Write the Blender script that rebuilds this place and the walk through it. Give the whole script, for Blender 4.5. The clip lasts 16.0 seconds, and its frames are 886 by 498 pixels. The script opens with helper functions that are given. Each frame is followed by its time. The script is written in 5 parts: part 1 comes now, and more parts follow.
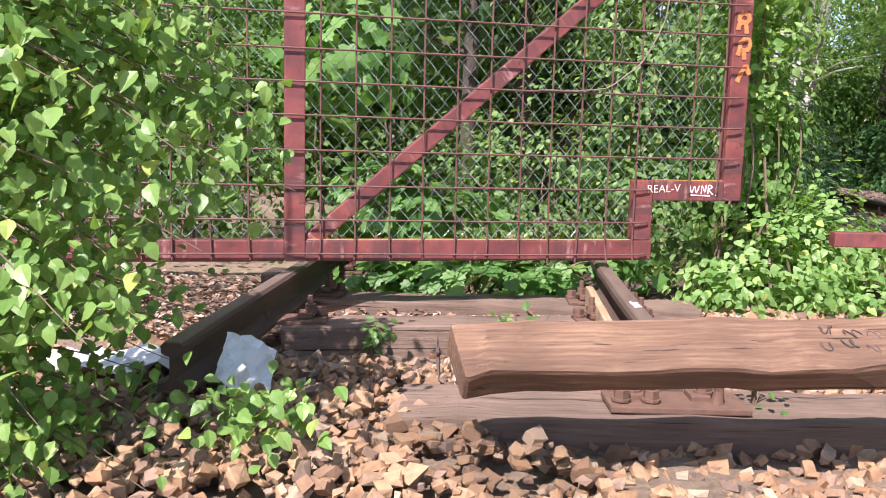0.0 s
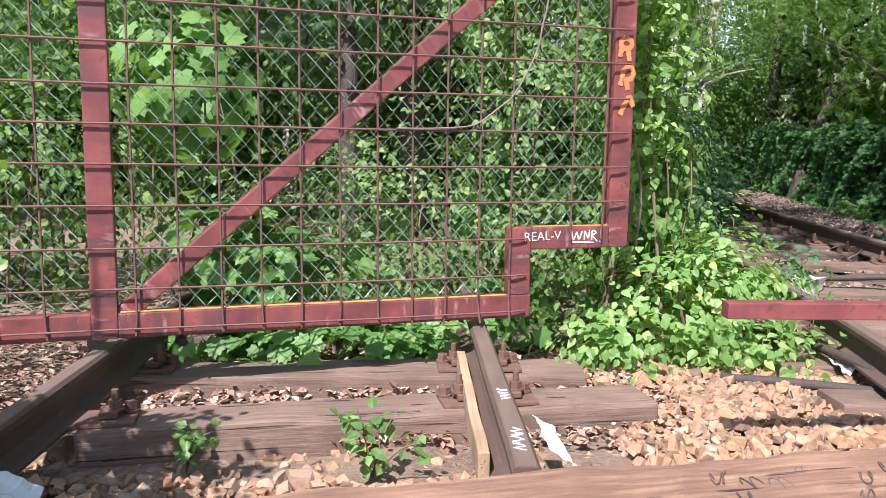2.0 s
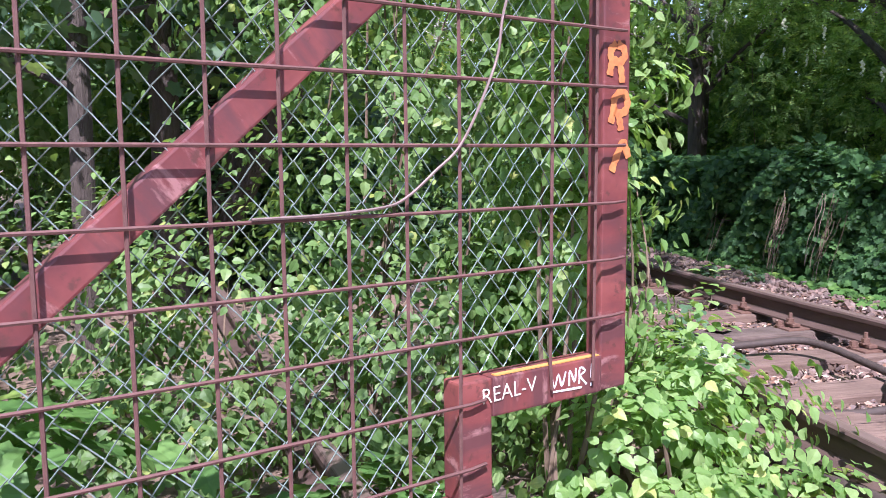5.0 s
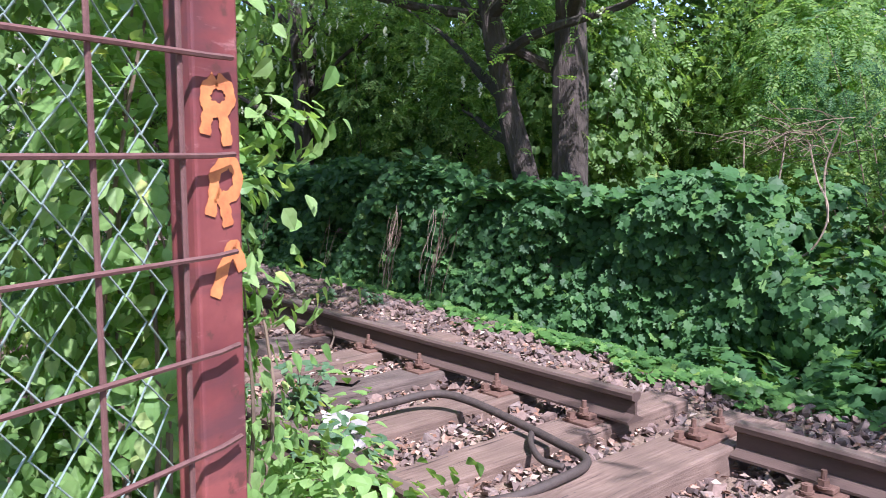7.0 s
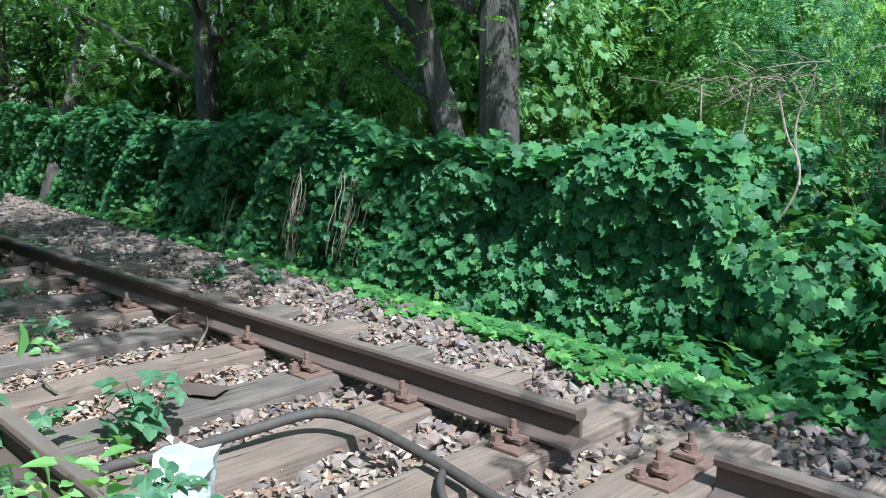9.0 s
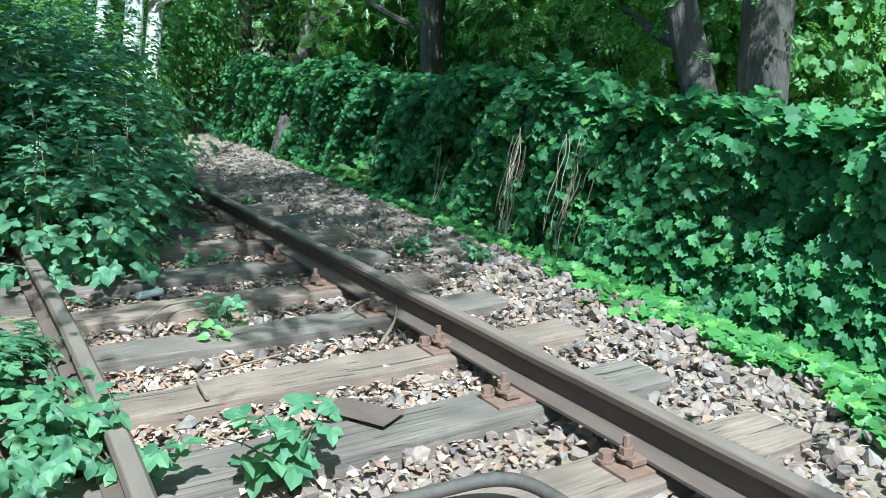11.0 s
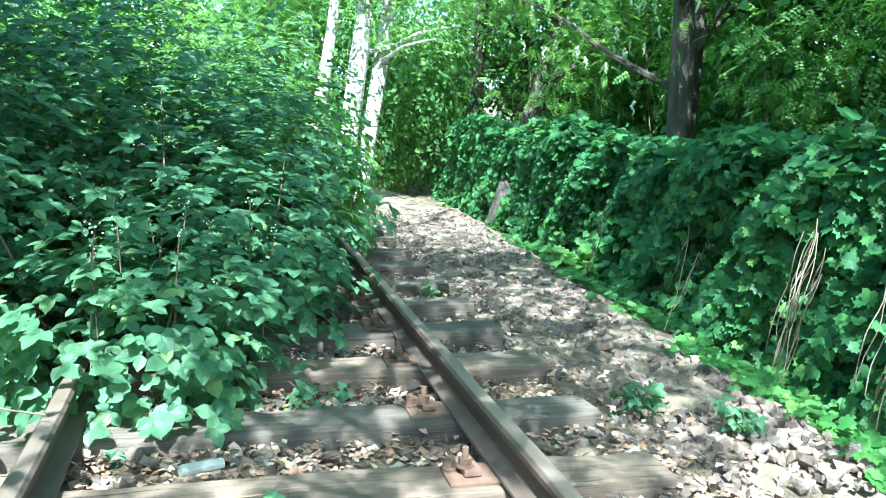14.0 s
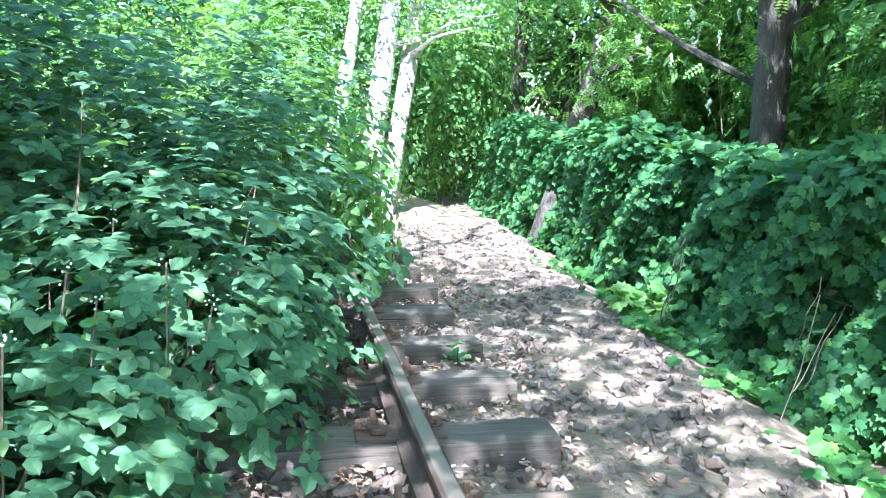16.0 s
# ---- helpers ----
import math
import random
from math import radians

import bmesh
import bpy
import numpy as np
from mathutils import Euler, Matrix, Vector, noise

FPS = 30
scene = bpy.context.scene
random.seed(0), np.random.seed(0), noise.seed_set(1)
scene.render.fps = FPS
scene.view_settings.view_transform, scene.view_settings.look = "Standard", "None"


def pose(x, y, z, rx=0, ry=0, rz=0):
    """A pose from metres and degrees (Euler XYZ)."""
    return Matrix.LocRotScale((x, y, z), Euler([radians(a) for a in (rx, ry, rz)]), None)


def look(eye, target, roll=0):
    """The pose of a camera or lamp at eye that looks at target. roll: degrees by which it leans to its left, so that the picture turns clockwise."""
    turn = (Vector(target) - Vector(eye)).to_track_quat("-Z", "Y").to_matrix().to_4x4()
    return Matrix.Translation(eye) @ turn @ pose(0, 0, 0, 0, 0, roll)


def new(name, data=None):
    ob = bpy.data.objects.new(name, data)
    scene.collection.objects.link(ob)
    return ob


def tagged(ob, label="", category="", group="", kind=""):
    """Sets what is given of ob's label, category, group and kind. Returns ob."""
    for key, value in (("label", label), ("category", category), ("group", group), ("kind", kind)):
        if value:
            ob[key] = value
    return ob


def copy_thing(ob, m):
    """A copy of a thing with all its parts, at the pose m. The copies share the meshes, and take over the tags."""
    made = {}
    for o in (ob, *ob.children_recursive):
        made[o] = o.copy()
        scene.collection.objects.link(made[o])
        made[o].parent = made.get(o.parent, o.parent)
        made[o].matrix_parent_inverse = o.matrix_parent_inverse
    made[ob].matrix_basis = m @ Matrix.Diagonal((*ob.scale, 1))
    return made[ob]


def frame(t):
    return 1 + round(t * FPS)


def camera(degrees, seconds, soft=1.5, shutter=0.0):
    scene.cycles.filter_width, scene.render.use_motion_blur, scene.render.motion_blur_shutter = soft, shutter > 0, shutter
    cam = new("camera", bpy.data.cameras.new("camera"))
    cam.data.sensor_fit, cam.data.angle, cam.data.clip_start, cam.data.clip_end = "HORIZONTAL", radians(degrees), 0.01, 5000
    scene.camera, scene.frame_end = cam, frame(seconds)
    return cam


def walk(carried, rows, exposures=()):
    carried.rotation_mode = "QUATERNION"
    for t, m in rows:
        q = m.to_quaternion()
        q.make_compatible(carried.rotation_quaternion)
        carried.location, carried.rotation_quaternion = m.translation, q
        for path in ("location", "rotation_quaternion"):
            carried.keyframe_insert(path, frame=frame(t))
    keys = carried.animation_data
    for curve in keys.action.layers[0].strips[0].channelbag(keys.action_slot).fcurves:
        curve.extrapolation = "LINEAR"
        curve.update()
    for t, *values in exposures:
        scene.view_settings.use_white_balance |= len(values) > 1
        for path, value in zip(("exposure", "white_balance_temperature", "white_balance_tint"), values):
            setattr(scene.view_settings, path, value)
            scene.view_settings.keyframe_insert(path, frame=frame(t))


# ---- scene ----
cam = camera(56.0, 16.0, soft=0.7, shutter=0.12)
PATH = [
    (0, (-0.519, -4.239, 0.8), (-0.658, -2.262, 0.535), 1.4),
    (0.5, (-0.45, -4.15, 0.872), (-0.515, -2.157, 0.71), 1.3),
    (1, (-0.364, -4.002, 0.935), (-0.397, -2.007, 0.799), 1.5),
    (1.5, (-0.319, -3.888, 0.969), (-0.318, -1.896, 0.784), 1.1),
    (2, (-0.298, -3.648, 1.008), (-0.223, -1.668, 0.738), 0.8),
    (2.5, (-0.29, -3.453, 1.029), (-0.205, -1.483, 0.696), 0.5),
    (3, (-0.243, -3.137, 1.094), (-0.115, -1.167, 0.779), 0.3),
    (3.2, (-0.241, -3.032, 1.056), (-0.094, -1.056, 0.78), -0.6),
    (5.3, (-0.594, -1.626, 1.157), (0.245, 0.178, 0.951), -1.0),
    (5.5, (-0.53, -1.478, 1.162), (0.423, 0.267, 0.95), -1.6),
    (6, (-0.474, -1.288, 1.341), (0.779, 0.246, 1.068), -2.2),
    (6.5, (-0.315, -1.173, 1.343), (1.04, 0.281, 1.118), -0.9),
    (7, (-0.07, -1.054, 1.339), (1.381, 0.302, 1.104), 0.2),
    (7.5, (0.091, -0.955, 1.321), (1.656, 0.271, 1.1), 0.5),
    (8, (0.456, -0.67, 1.315), (2.133, 0.399, 1.11), -0.5),
    (8.5, (0.58, -0.579, 1.336), (2.222, 0.483, 0.92), -0.8),
    (9, (0.834, -0.472, 1.236), (2.381, 0.755, 0.921), 0.5),
    (9.5, (1.044, -0.372, 1.217), (2.498, 0.962, 0.892), 0.5),
    (10, (1.265, -0.151, 1.234), (2.574, 1.321, 0.886), 0.5),
    (10.2, (1.317, -0.082, 1.243), (2.578, 1.425, 0.868), 0.8),
    (12.3, (2.02, 0.77, 1.153), (2.876, 2.538, 0.778), 1.1),
    (12.5, (2.106, 0.884, 1.141), (2.876, 2.7, 0.809), 1.9),
    (13, (2.33, 1.166, 1.174), (3.052, 2.995, 0.81), 4.0),
    (13.5, (2.458, 1.407, 1.168), (3.152, 3.25, 0.818), 1.8),
    (14, (2.642, 1.789, 1.193), (3.306, 3.653, 0.902), 1.6),
    (14.5, (2.845, 2.138, 1.183), (3.419, 4.043, 0.979), 2.0),
    (15, (3.009, 2.459, 1.219), (3.533, 4.367, 0.929), 2.3),
    (15.5, (3.102, 2.88, 1.24), (3.677, 4.768, 0.913), 1.7),
    (16, (3.198, 3.264, 1.258), (3.773, 5.156, 0.959), 1.4),
]
EXPOSURES = [(0, 1.0, 6300, 24), (3.2, 1.0, 5850, 21), (6, 1.08, 5600, 40), (7.5, 1.1, 5550, 23), (8, 1.07, 5550, 18), (8.6, 1.12, 5200, 4), (10, 1.36, 4850, -5), (12.5, 1.9, 4800, -19), (14, 2.52, 4950, -13), (16, 3.0, 4950, 6)]
walk(cam, [(t, look(eye, target, roll)) for t, eye, target, roll in PATH], EXPOSURES)

# ---- light ----
SUN = Vector((-0.24, -0.56, 0.79)).normalized()
world = bpy.data.worlds.new("sky")
scene.world = world
world.use_nodes = True
wn = world.node_tree
sky = wn.nodes.new("ShaderNodeTexSky")
sky.sky_type, sky.sun_disc = "NISHITA", False
sky.sun_elevation = math.asin(SUN.z)
sky.sun_rotation = math.atan2(SUN.x, SUN.y)
wn.links.new(sky.outputs[0], wn.nodes["Background"].inputs[0])
wn.nodes["Background"].inputs[1].default_value = 0.135
sun = new("sun", bpy.data.lights.new("sun", "SUN"))
sun.data.energy, sun.data.angle, sun.data.color = 5.0, radians(0.53), (1.0, 0.95, 0.87)
sun.matrix_world = look(SUN * 60, (0, 0, 0))

# ---- materials ----
def mat_new(name):
    m = bpy.data.materials.new(name)
    m.use_nodes = True
    return m, m.node_tree, m.node_tree.nodes["Principled BSDF"]


def node(nt, kind, **inputs):
    n = nt.nodes.new(kind)
    for k, v in inputs.items():
        n.inputs[k].default_value = v
    return n


def ramp(nt, fac, stops):
    r = nt.nodes.new("ShaderNodeValToRGB")
    while len(r.color_ramp.elements) < len(stops):
        r.color_ramp.elements.new(0.5)
    for e, (p, c) in zip(r.color_ramp.elements, stops):
        e.position, e.color = p, (*c, 1)
    nt.links.new(fac, r.inputs[0])
    return r.outputs[0]


def coords(nt, scale=(1, 1, 1), world_space=False):
    tc = nt.nodes.new("ShaderNodeTexCoord")
    mp = nt.nodes.new("ShaderNodeMapping")
    mp.inputs["Scale"].default_value = scale
    nt.links.new(tc.outputs["Object"], mp.inputs[0])
    return mp.outputs[0]


def noise_tex(nt, vec, scale, detail=6, rough=0.6):
    n = nt.nodes.new("ShaderNodeTexNoise")
    n.inputs["Scale"].default_value, n.inputs["Detail"].default_value, n.inputs["Roughness"].default_value = scale, detail, rough
    nt.links.new(vec, n.inputs["Vector"])
    return n.outputs["Fac"]


def mix(nt, fac, a, b, kind="MIX"):
    m = nt.nodes.new("ShaderNodeMix")
    m.data_type, m.blend_type = "RGBA", kind
    if isinstance(fac, float):
        m.inputs[0].default_value = fac
    else:
        nt.links.new(fac, m.inputs[0])
    for i, v in ((6, a), (7, b)):
        if isinstance(v, tuple):
            m.inputs[i].default_value = (*v, 1)
        else:
            nt.links.new(v, m.inputs[i])
    return m.outputs[2]


def bump(nt, height, bsdf, strength, distance):
    b = nt.nodes.new("ShaderNodeBump")
    b.inputs["Strength"].default_value, b.inputs["Distance"].default_value = strength, distance
    nt.links.new(height, b.inputs["Height"])
    nt.links.new(b.outputs[0], bsdf.inputs["Normal"])


def leaf_material(name, dark, mid, light, rough=0.45, through_light=0.4):
    """A leaf: colour varied leaf by leaf, mottled, and partly see-through to light."""
    m, nt, p = mat_new(name)
    geo = nt.nodes.new("ShaderNodeNewGeometry")
    col = ramp(nt, geo.outputs["Random Per Island"], [(0.0, dark), (0.5, mid), (0.93, light), (1.0, tuple(min(1, c * k) for c, k in zip(light, (1.5, 1.15, 0.9))))])
    mott = noise_tex(nt, coords(nt), 55, 3)
    col = mix(nt, ramp(nt, mott, [(0.35, (0.0, 0.0, 0.0)), (0.75, (0.55, 0.55, 0.55))]), col, mid)
    nt.links.new(col, p.inputs["Base Color"])
    p.inputs["Roughness"].default_value = rough
    p.inputs["Specular IOR Level"].default_value = 0.35
    tr = nt.nodes.new("ShaderNodeBsdfTranslucent")
    nt.links.new(mix(nt, 1.0, col, (1.25, 1.2, 0.5), "MULTIPLY"), tr.inputs[0])
    ms = nt.nodes.new("ShaderNodeMixShader")
    ms.inputs[0].default_value = through_light
    nt.links.new(p.outputs[0], ms.inputs[1])
    nt.links.new(tr.outputs[0], ms.inputs[2])
    nt.links.new(ms.outputs[0], nt.nodes["Material Output"].inputs[0])
    return m


LEAF_BIRCH = leaf_material("birch_leaf", (0.12, 0.235, 0.06), (0.19, 0.34, 0.085), (0.30, 0.46, 0.14), 0.38)
LEAF_BUSH = leaf_material("bush_leaf", (0.09, 0.18, 0.05), (0.14, 0.26, 0.075), (0.27, 0.41, 0.14))
# Brighter than bush_leaf: sunlight on the climber is put into its colour.
LEAF_FRESH_LIT = leaf_material("fresh_lit_leaf", (0.14, 0.28, 0.08), (0.23, 0.40, 0.12), (0.38, 0.54, 0.22), 0.42, 0.5)
LEAF_MAPLE = leaf_material("maple_leaf", (0.09, 0.21, 0.055), (0.145, 0.30, 0.08), (0.22, 0.40, 0.115))
LEAF_VINE = leaf_material("vine_leaf", (0.036, 0.098, 0.036), (0.066, 0.168, 0.056), (0.13, 0.28, 0.08), 0.55, 0.42)
LEAF_BRAMBLE = leaf_material("bramble_leaf", (0.075, 0.155, 0.084), (0.12, 0.222, 0.115), (0.185, 0.31, 0.155), 0.48, 0.45)
LEAF_COVER = leaf_material("ground_cover_leaf", (0.05, 0.13, 0.034), (0.085, 0.20, 0.05), (0.16, 0.31, 0.08))
LEAF_LOCUST = leaf_material("locust_leaf", (0.12, 0.24, 0.07), (0.19, 0.34, 0.10), (0.31, 0.47, 0.16), 0.5, 0.6)
LEAF_WOOD = leaf_material("woodland_leaf", (0.075, 0.16, 0.052), (0.13, 0.245, 0.078), (0.23, 0.39, 0.12), 0.5, 0.52)


def plain(name, a, b, scale, rough, metal=0.0, bumpy=0.3, dist=0.004, stretch=(1, 1, 1)):
    """A surface mottled between two colours at two scales, with fine relief."""
    m, nt, p = mat_new(name)
    v = coords(nt, stretch)
    f = noise_tex(nt, v, scale, 8)
    g = noise_tex(nt, v, scale * 6, 5)
    col = mix(nt, ramp(nt, g, [(0.3, (0.2, 0.2, 0.2)), (0.7, (0.8, 0.8, 0.8))]), ramp(nt, f, [(0.32, a), (0.68, b)]), mix(nt, 0.5, a, b))
    nt.links.new(col, p.inputs["Base Color"])
    p.inputs["Roughness"].default_value, p.inputs["Metallic"].default_value = rough, metal
    bump(nt, g, p, bumpy, dist)
    return m


def wood_material(name, stops, grain=(3.0, 75, 75), rough=0.88):
    """Weathered timber, grain along the local x axis, with stains and dark checks."""
    m, nt, p = mat_new(name)
    info = nt.nodes.new("ShaderNodeObjectInfo")
    tc = nt.nodes.new("ShaderNodeTexCoord")
    add = nt.nodes.new("ShaderNodeVectorMath")
    nt.links.new(tc.outputs["Object"], add.inputs[0])
    rs = nt.nodes.new("ShaderNodeVectorMath")
    rs.operation = "SCALE"
    rs.inputs[0].default_value = (17, 9, 5)
    nt.links.new(info.outputs["Random"], rs.inputs["Scale"])
    nt.links.new(rs.outputs[0], add.inputs[1])
    mp = nt.nodes.new("ShaderNodeMapping")
    mp.inputs["Scale"].default_value = grain
    nt.links.new(add.outputs[0], mp.inputs[0])
    g = noise_tex(nt, mp.outputs[0], 1.0, 9, 0.7)
    s = noise_tex(nt, add.outputs[0], 3.5, 6)
    col = ramp(nt, g, stops)
    blot = noise_tex(nt, add.outputs[0], 14, 7, 0.65)
    col = mix(nt, ramp(nt, blot, [(0.40, (0, 0, 0)), (0.70, (0.55, 0.55, 0.55))]), col, tuple(min(1, c * 1.5) for c in stops[1][1]))
    col = mix(nt, ramp(nt, s, [(0.42, (0, 0, 0)), (0.72, (0.75, 0.75, 0.75))]), col, tuple(c * 0.45 for c in stops[1][1]))
    mp2 = nt.nodes.new("ShaderNodeMapping")
    mp2.inputs["Scale"].default_value = (1.3, 48, 48)
    nt.links.new(add.outputs[0], mp2.inputs[0])
    c = noise_tex(nt, mp2.outputs[0], 1.3, 3)
    crack = ramp(nt, c, [(0.30, (0.15, 0.15, 0.15)), (0.36, (1, 1, 1))])
    nt.links.new(mix(nt, 1.0, col, crack, "MULTIPLY"), p.inputs["Base Color"])
    p.inputs["Roughness"].default_value = rough
    h = mix(nt, 0.6, g, crack, "MULTIPLY")
    bump(nt, h, p, 0.75, 0.006)
    return m


SLEEPER_WOOD = wood_material("weathered_sleeper_wood", [(0.25, (0.07, 0.044, 0.032)), (0.5, (0.175, 0.118, 0.088)), (0.8, (0.31, 0.23, 0.18))])
BEAM_WOOD = wood_material("reddish_beam_wood", [(0.25, (0.055, 0.03, 0.02)), (0.48, (0.17, 0.095, 0.06)), (0.62, (0.27, 0.165, 0.10)), (0.85, (0.42, 0.28, 0.18))])
BOARD_WOOD = wood_material("tan_board_wood", [(0.25, (0.22, 0.15, 0.09)), (0.5, (0.38, 0.27, 0.16)), (0.8, (0.50, 0.38, 0.25))])
OLD_WOOD = wood_material("dark_sleeper_wood", [(0.25, (0.05, 0.038, 0.032)), (0.5, (0.125, 0.093, 0.075)), (0.8, (0.25, 0.195, 0.16))])
RAIL_RUST = plain("rail_rust", (0.075, 0.05, 0.04), (0.15, 0.10, 0.08), 14, 0.7, 0.25, 0.5, 0.003, (1, 0.25, 1))
RAIL_TOP = plain("rail_running_surface", (0.15, 0.105, 0.083), (0.27, 0.20, 0.165), 18, 0.5, 0.35, 0.25, 0.002, (1, 0.2, 1))
PLATE_RUST = plain("plate_rust", (0.10, 0.055, 0.04), (0.21, 0.12, 0.085), 30, 0.8, 0.15, 0.6, 0.003)
BARK = plain("locust_bark", (0.045, 0.036, 0.029), (0.13, 0.105, 0.088), 12, 0.95, 0, 1.0, 0.03, (1, 1, 0.22))
TWIG = plain("twig_bark", (0.10, 0.07, 0.045), (0.22, 0.16, 0.11), 20, 0.9)
DRY = plain("dry_stem", (0.22, 0.16, 0.11), (0.42, 0.33, 0.25), 25, 0.9)
CABLE = plain("cable_sheath", (0.03, 0.024, 0.02), (0.085, 0.062, 0.05), 30, 0.75, 0, 0.6, 0.004)
GREENWIRE = plain("green_coated_wire", (0.16, 0.26, 0.23), (0.50, 0.57, 0.53), 18, 0.35, 0.3, 0.2, 0.001)
WIRE_GREY = plain("old_wire", (0.15, 0.10, 0.085), (0.30, 0.235, 0.21), 40, 0.6, 0.2, 0.3, 0.001)
ROD = plain("rod_rust", (0.09, 0.042, 0.036), (0.19, 0.095, 0.08), 40, 0.7, 0.1, 0.4, 0.002)
PLASTIC = plain("white_plastic", (0.62, 0.63, 0.64), (0.82, 0.83, 0.84), 9, 0.35, 0, 0.3, 0.006)
WHITESTONE = plain("pale_stone", (0.28, 0.265, 0.245), (0.44, 0.42, 0.39), 12, 0.9, 0, 0.8, 0.01)
ORANGE = plain("orange_spray", (0.34, 0.085, 0.04), (0.80, 0.33, 0.10), 30, 0.6, 0, 0.2, 0.001)
CREAM = plain("cream_paint", (0.75, 0.68, 0.55), (0.88, 0.83, 0.72), 50, 0.6, 0, 0.2, 0.001)
WHITEPAINT = plain("white_scribble", (0.72, 0.72, 0.74), (0.85, 0.85, 0.87), 50, 0.6, 0, 0.2, 0.001)
DARKPAINT = plain("dark_marker", (0.05, 0.035, 0.03), (0.10, 0.07, 0.06), 50, 0.8, 0, 0.2, 0.001)
OCHRE = plain("ochre_primer", (0.50, 0.24, 0.06), (0.65, 0.36, 0.10), 20, 0.7, 0, 0.3, 0.001)


def red_paint():
    m, nt, p = mat_new("red_gate_paint")
    v = coords(nt)
    f = noise_tex(nt, v, 5, 8)
    s = noise_tex(nt, coords(nt, (1, 1, 0.3)), 16, 7, 0.65)
    col = ramp(nt, f, [(0.3, (0.10, 0.034, 0.036)), (0.5, (0.185, 0.050, 0.047)), (0.72, (0.28, 0.085, 0.072))])
    w = noise_tex(nt, coords(nt, (1, 1, 0.22)), 9, 6, 0.6)
    col = mix(nt, ramp(nt, w, [(0.50, (0, 0, 0)), (0.62, (0.75, 0.75, 0.75))]), col, (0.095, 0.042, 0.045))
    col = mix(nt, ramp(nt, s, [(0.60, (0, 0, 0)), (0.68, (0.55, 0.55, 0.55))]), col, (0.46, 0.25, 0.23))
    col = mix(nt, ramp(nt, noise_tex(nt, v, 23, 6), [(0.60, (0, 0, 0)), (0.68, (0.85, 0.85, 0.85))]), col, (0.10, 0.04, 0.033))
    nt.links.new(col, p.inputs["Base Color"])
    p.inputs["Roughness"].default_value = 0.5
    bump(nt, s, p, 0.25, 0.003)
    return m


RED = red_paint()


def stone_material(name, stops):
    m, nt, p = mat_new(name)
    geo = nt.nodes.new("ShaderNodeNewGeometry")
    info = nt.nodes.new("ShaderNodeObjectInfo")
    add = nt.nodes.new("ShaderNodeMath")
    nt.links.new(geo.outputs["Random Per Island"], add.inputs[0])
    nt.links.new(info.outputs["Random"], add.inputs[1])
    fr = nt.nodes.new("ShaderNodeMath")
    fr.operation = "FRACT"
    nt.links.new(add.outputs[0], fr.inputs[0])
    v = coords(nt)
    n = noise_tex(nt, v, 28, 8, 0.65)
    col = mix(nt, 0.8, ramp(nt, fr.outputs[0], stops), ramp(nt, n, [(0.25, (0.35, 0.35, 0.35)), (0.75, (1.0, 1.0, 1.0))]), "MULTIPLY")
    nt.links.new(col, p.inputs["Base Color"])
    p.inputs["Roughness"].default_value = 0.9
    bump(nt, n, p, 0.8, 0.01)
    return m


STONE_OCHRE = stone_material("ochre_ballast", [(0, (0.22, 0.15, 0.11)), (0.35, (0.44, 0.25, 0.135)), (0.65, (0.51, 0.33, 0.19)), (0.85, (0.36, 0.235, 0.17)), (1, (0.58, 0.44, 0.30))])
STONE_GREY = stone_material("grey_ballast", [(0, (0.15, 0.11, 0.10)), (0.35, (0.25, 0.172, 0.14)), (0.65, (0.31, 0.215, 0.172)), (0.85, (0.23, 0.18, 0.16)), (1, (0.34, 0.26, 0.215))])
LITTER = stone_material("dry_leaf", [(0, (0.20, 0.10, 0.06)), (0.4, (0.36, 0.21, 0.14)), (0.75, (0.50, 0.34, 0.25)), (1, (0.64, 0.54, 0.42))])


def soil():
    m, nt, p = mat_new("soil_and_litter")
    v = coords(nt)
    f = noise_tex(nt, v, 1.3, 8)
    g = noise_tex(nt, v, 30, 8, 0.7)
    col = ramp(nt, f, [(0.3, (0.10, 0.07, 0.05)), (0.5, (0.17, 0.12, 0.085)), (0.7, (0.24, 0.17, 0.12))])
    col = mix(nt, ramp(nt, g, [(0.35, (0, 0, 0)), (0.7, (0.7, 0.7, 0.7))]), col, (0.36, 0.27, 0.19))
    nt.links.new(col, p.inputs["Base Color"])
    p.inputs["Roughness"].default_value = 0.95
    bump(nt, g, p, 1.0, 0.02)
    return m


SOIL = soil()


def birch_bark():
    m, nt, p = mat_new("birch_bark")
    f = noise_tex(nt, coords(nt, (1.2, 1.2, 7)), 3.0, 6)
    g = noise_tex(nt, coords(nt, (1, 1, 0.6)), 4, 5)
    col = ramp(nt, f, [(0.36, (0.05, 0.045, 0.04)), (0.46, (0.36, 0.345, 0.31)), (0.72, (0.58, 0.56, 0.52))])
    col = mix(nt, ramp(nt, g, [(0.6, (0, 0, 0)), (0.7, (0.8, 0.8, 0.8))]), col, (0.10, 0.09, 0.08))
    nt.links.new(col, p.inputs["Base Color"])
    p.inputs["Roughness"].default_value = 0.7
    bump(nt, f, p, 0.4, 0.01)
    return m


BIRCH_BARK = birch_bark()

# ---- mesh helpers ----
rng = np.random.default_rng(7)


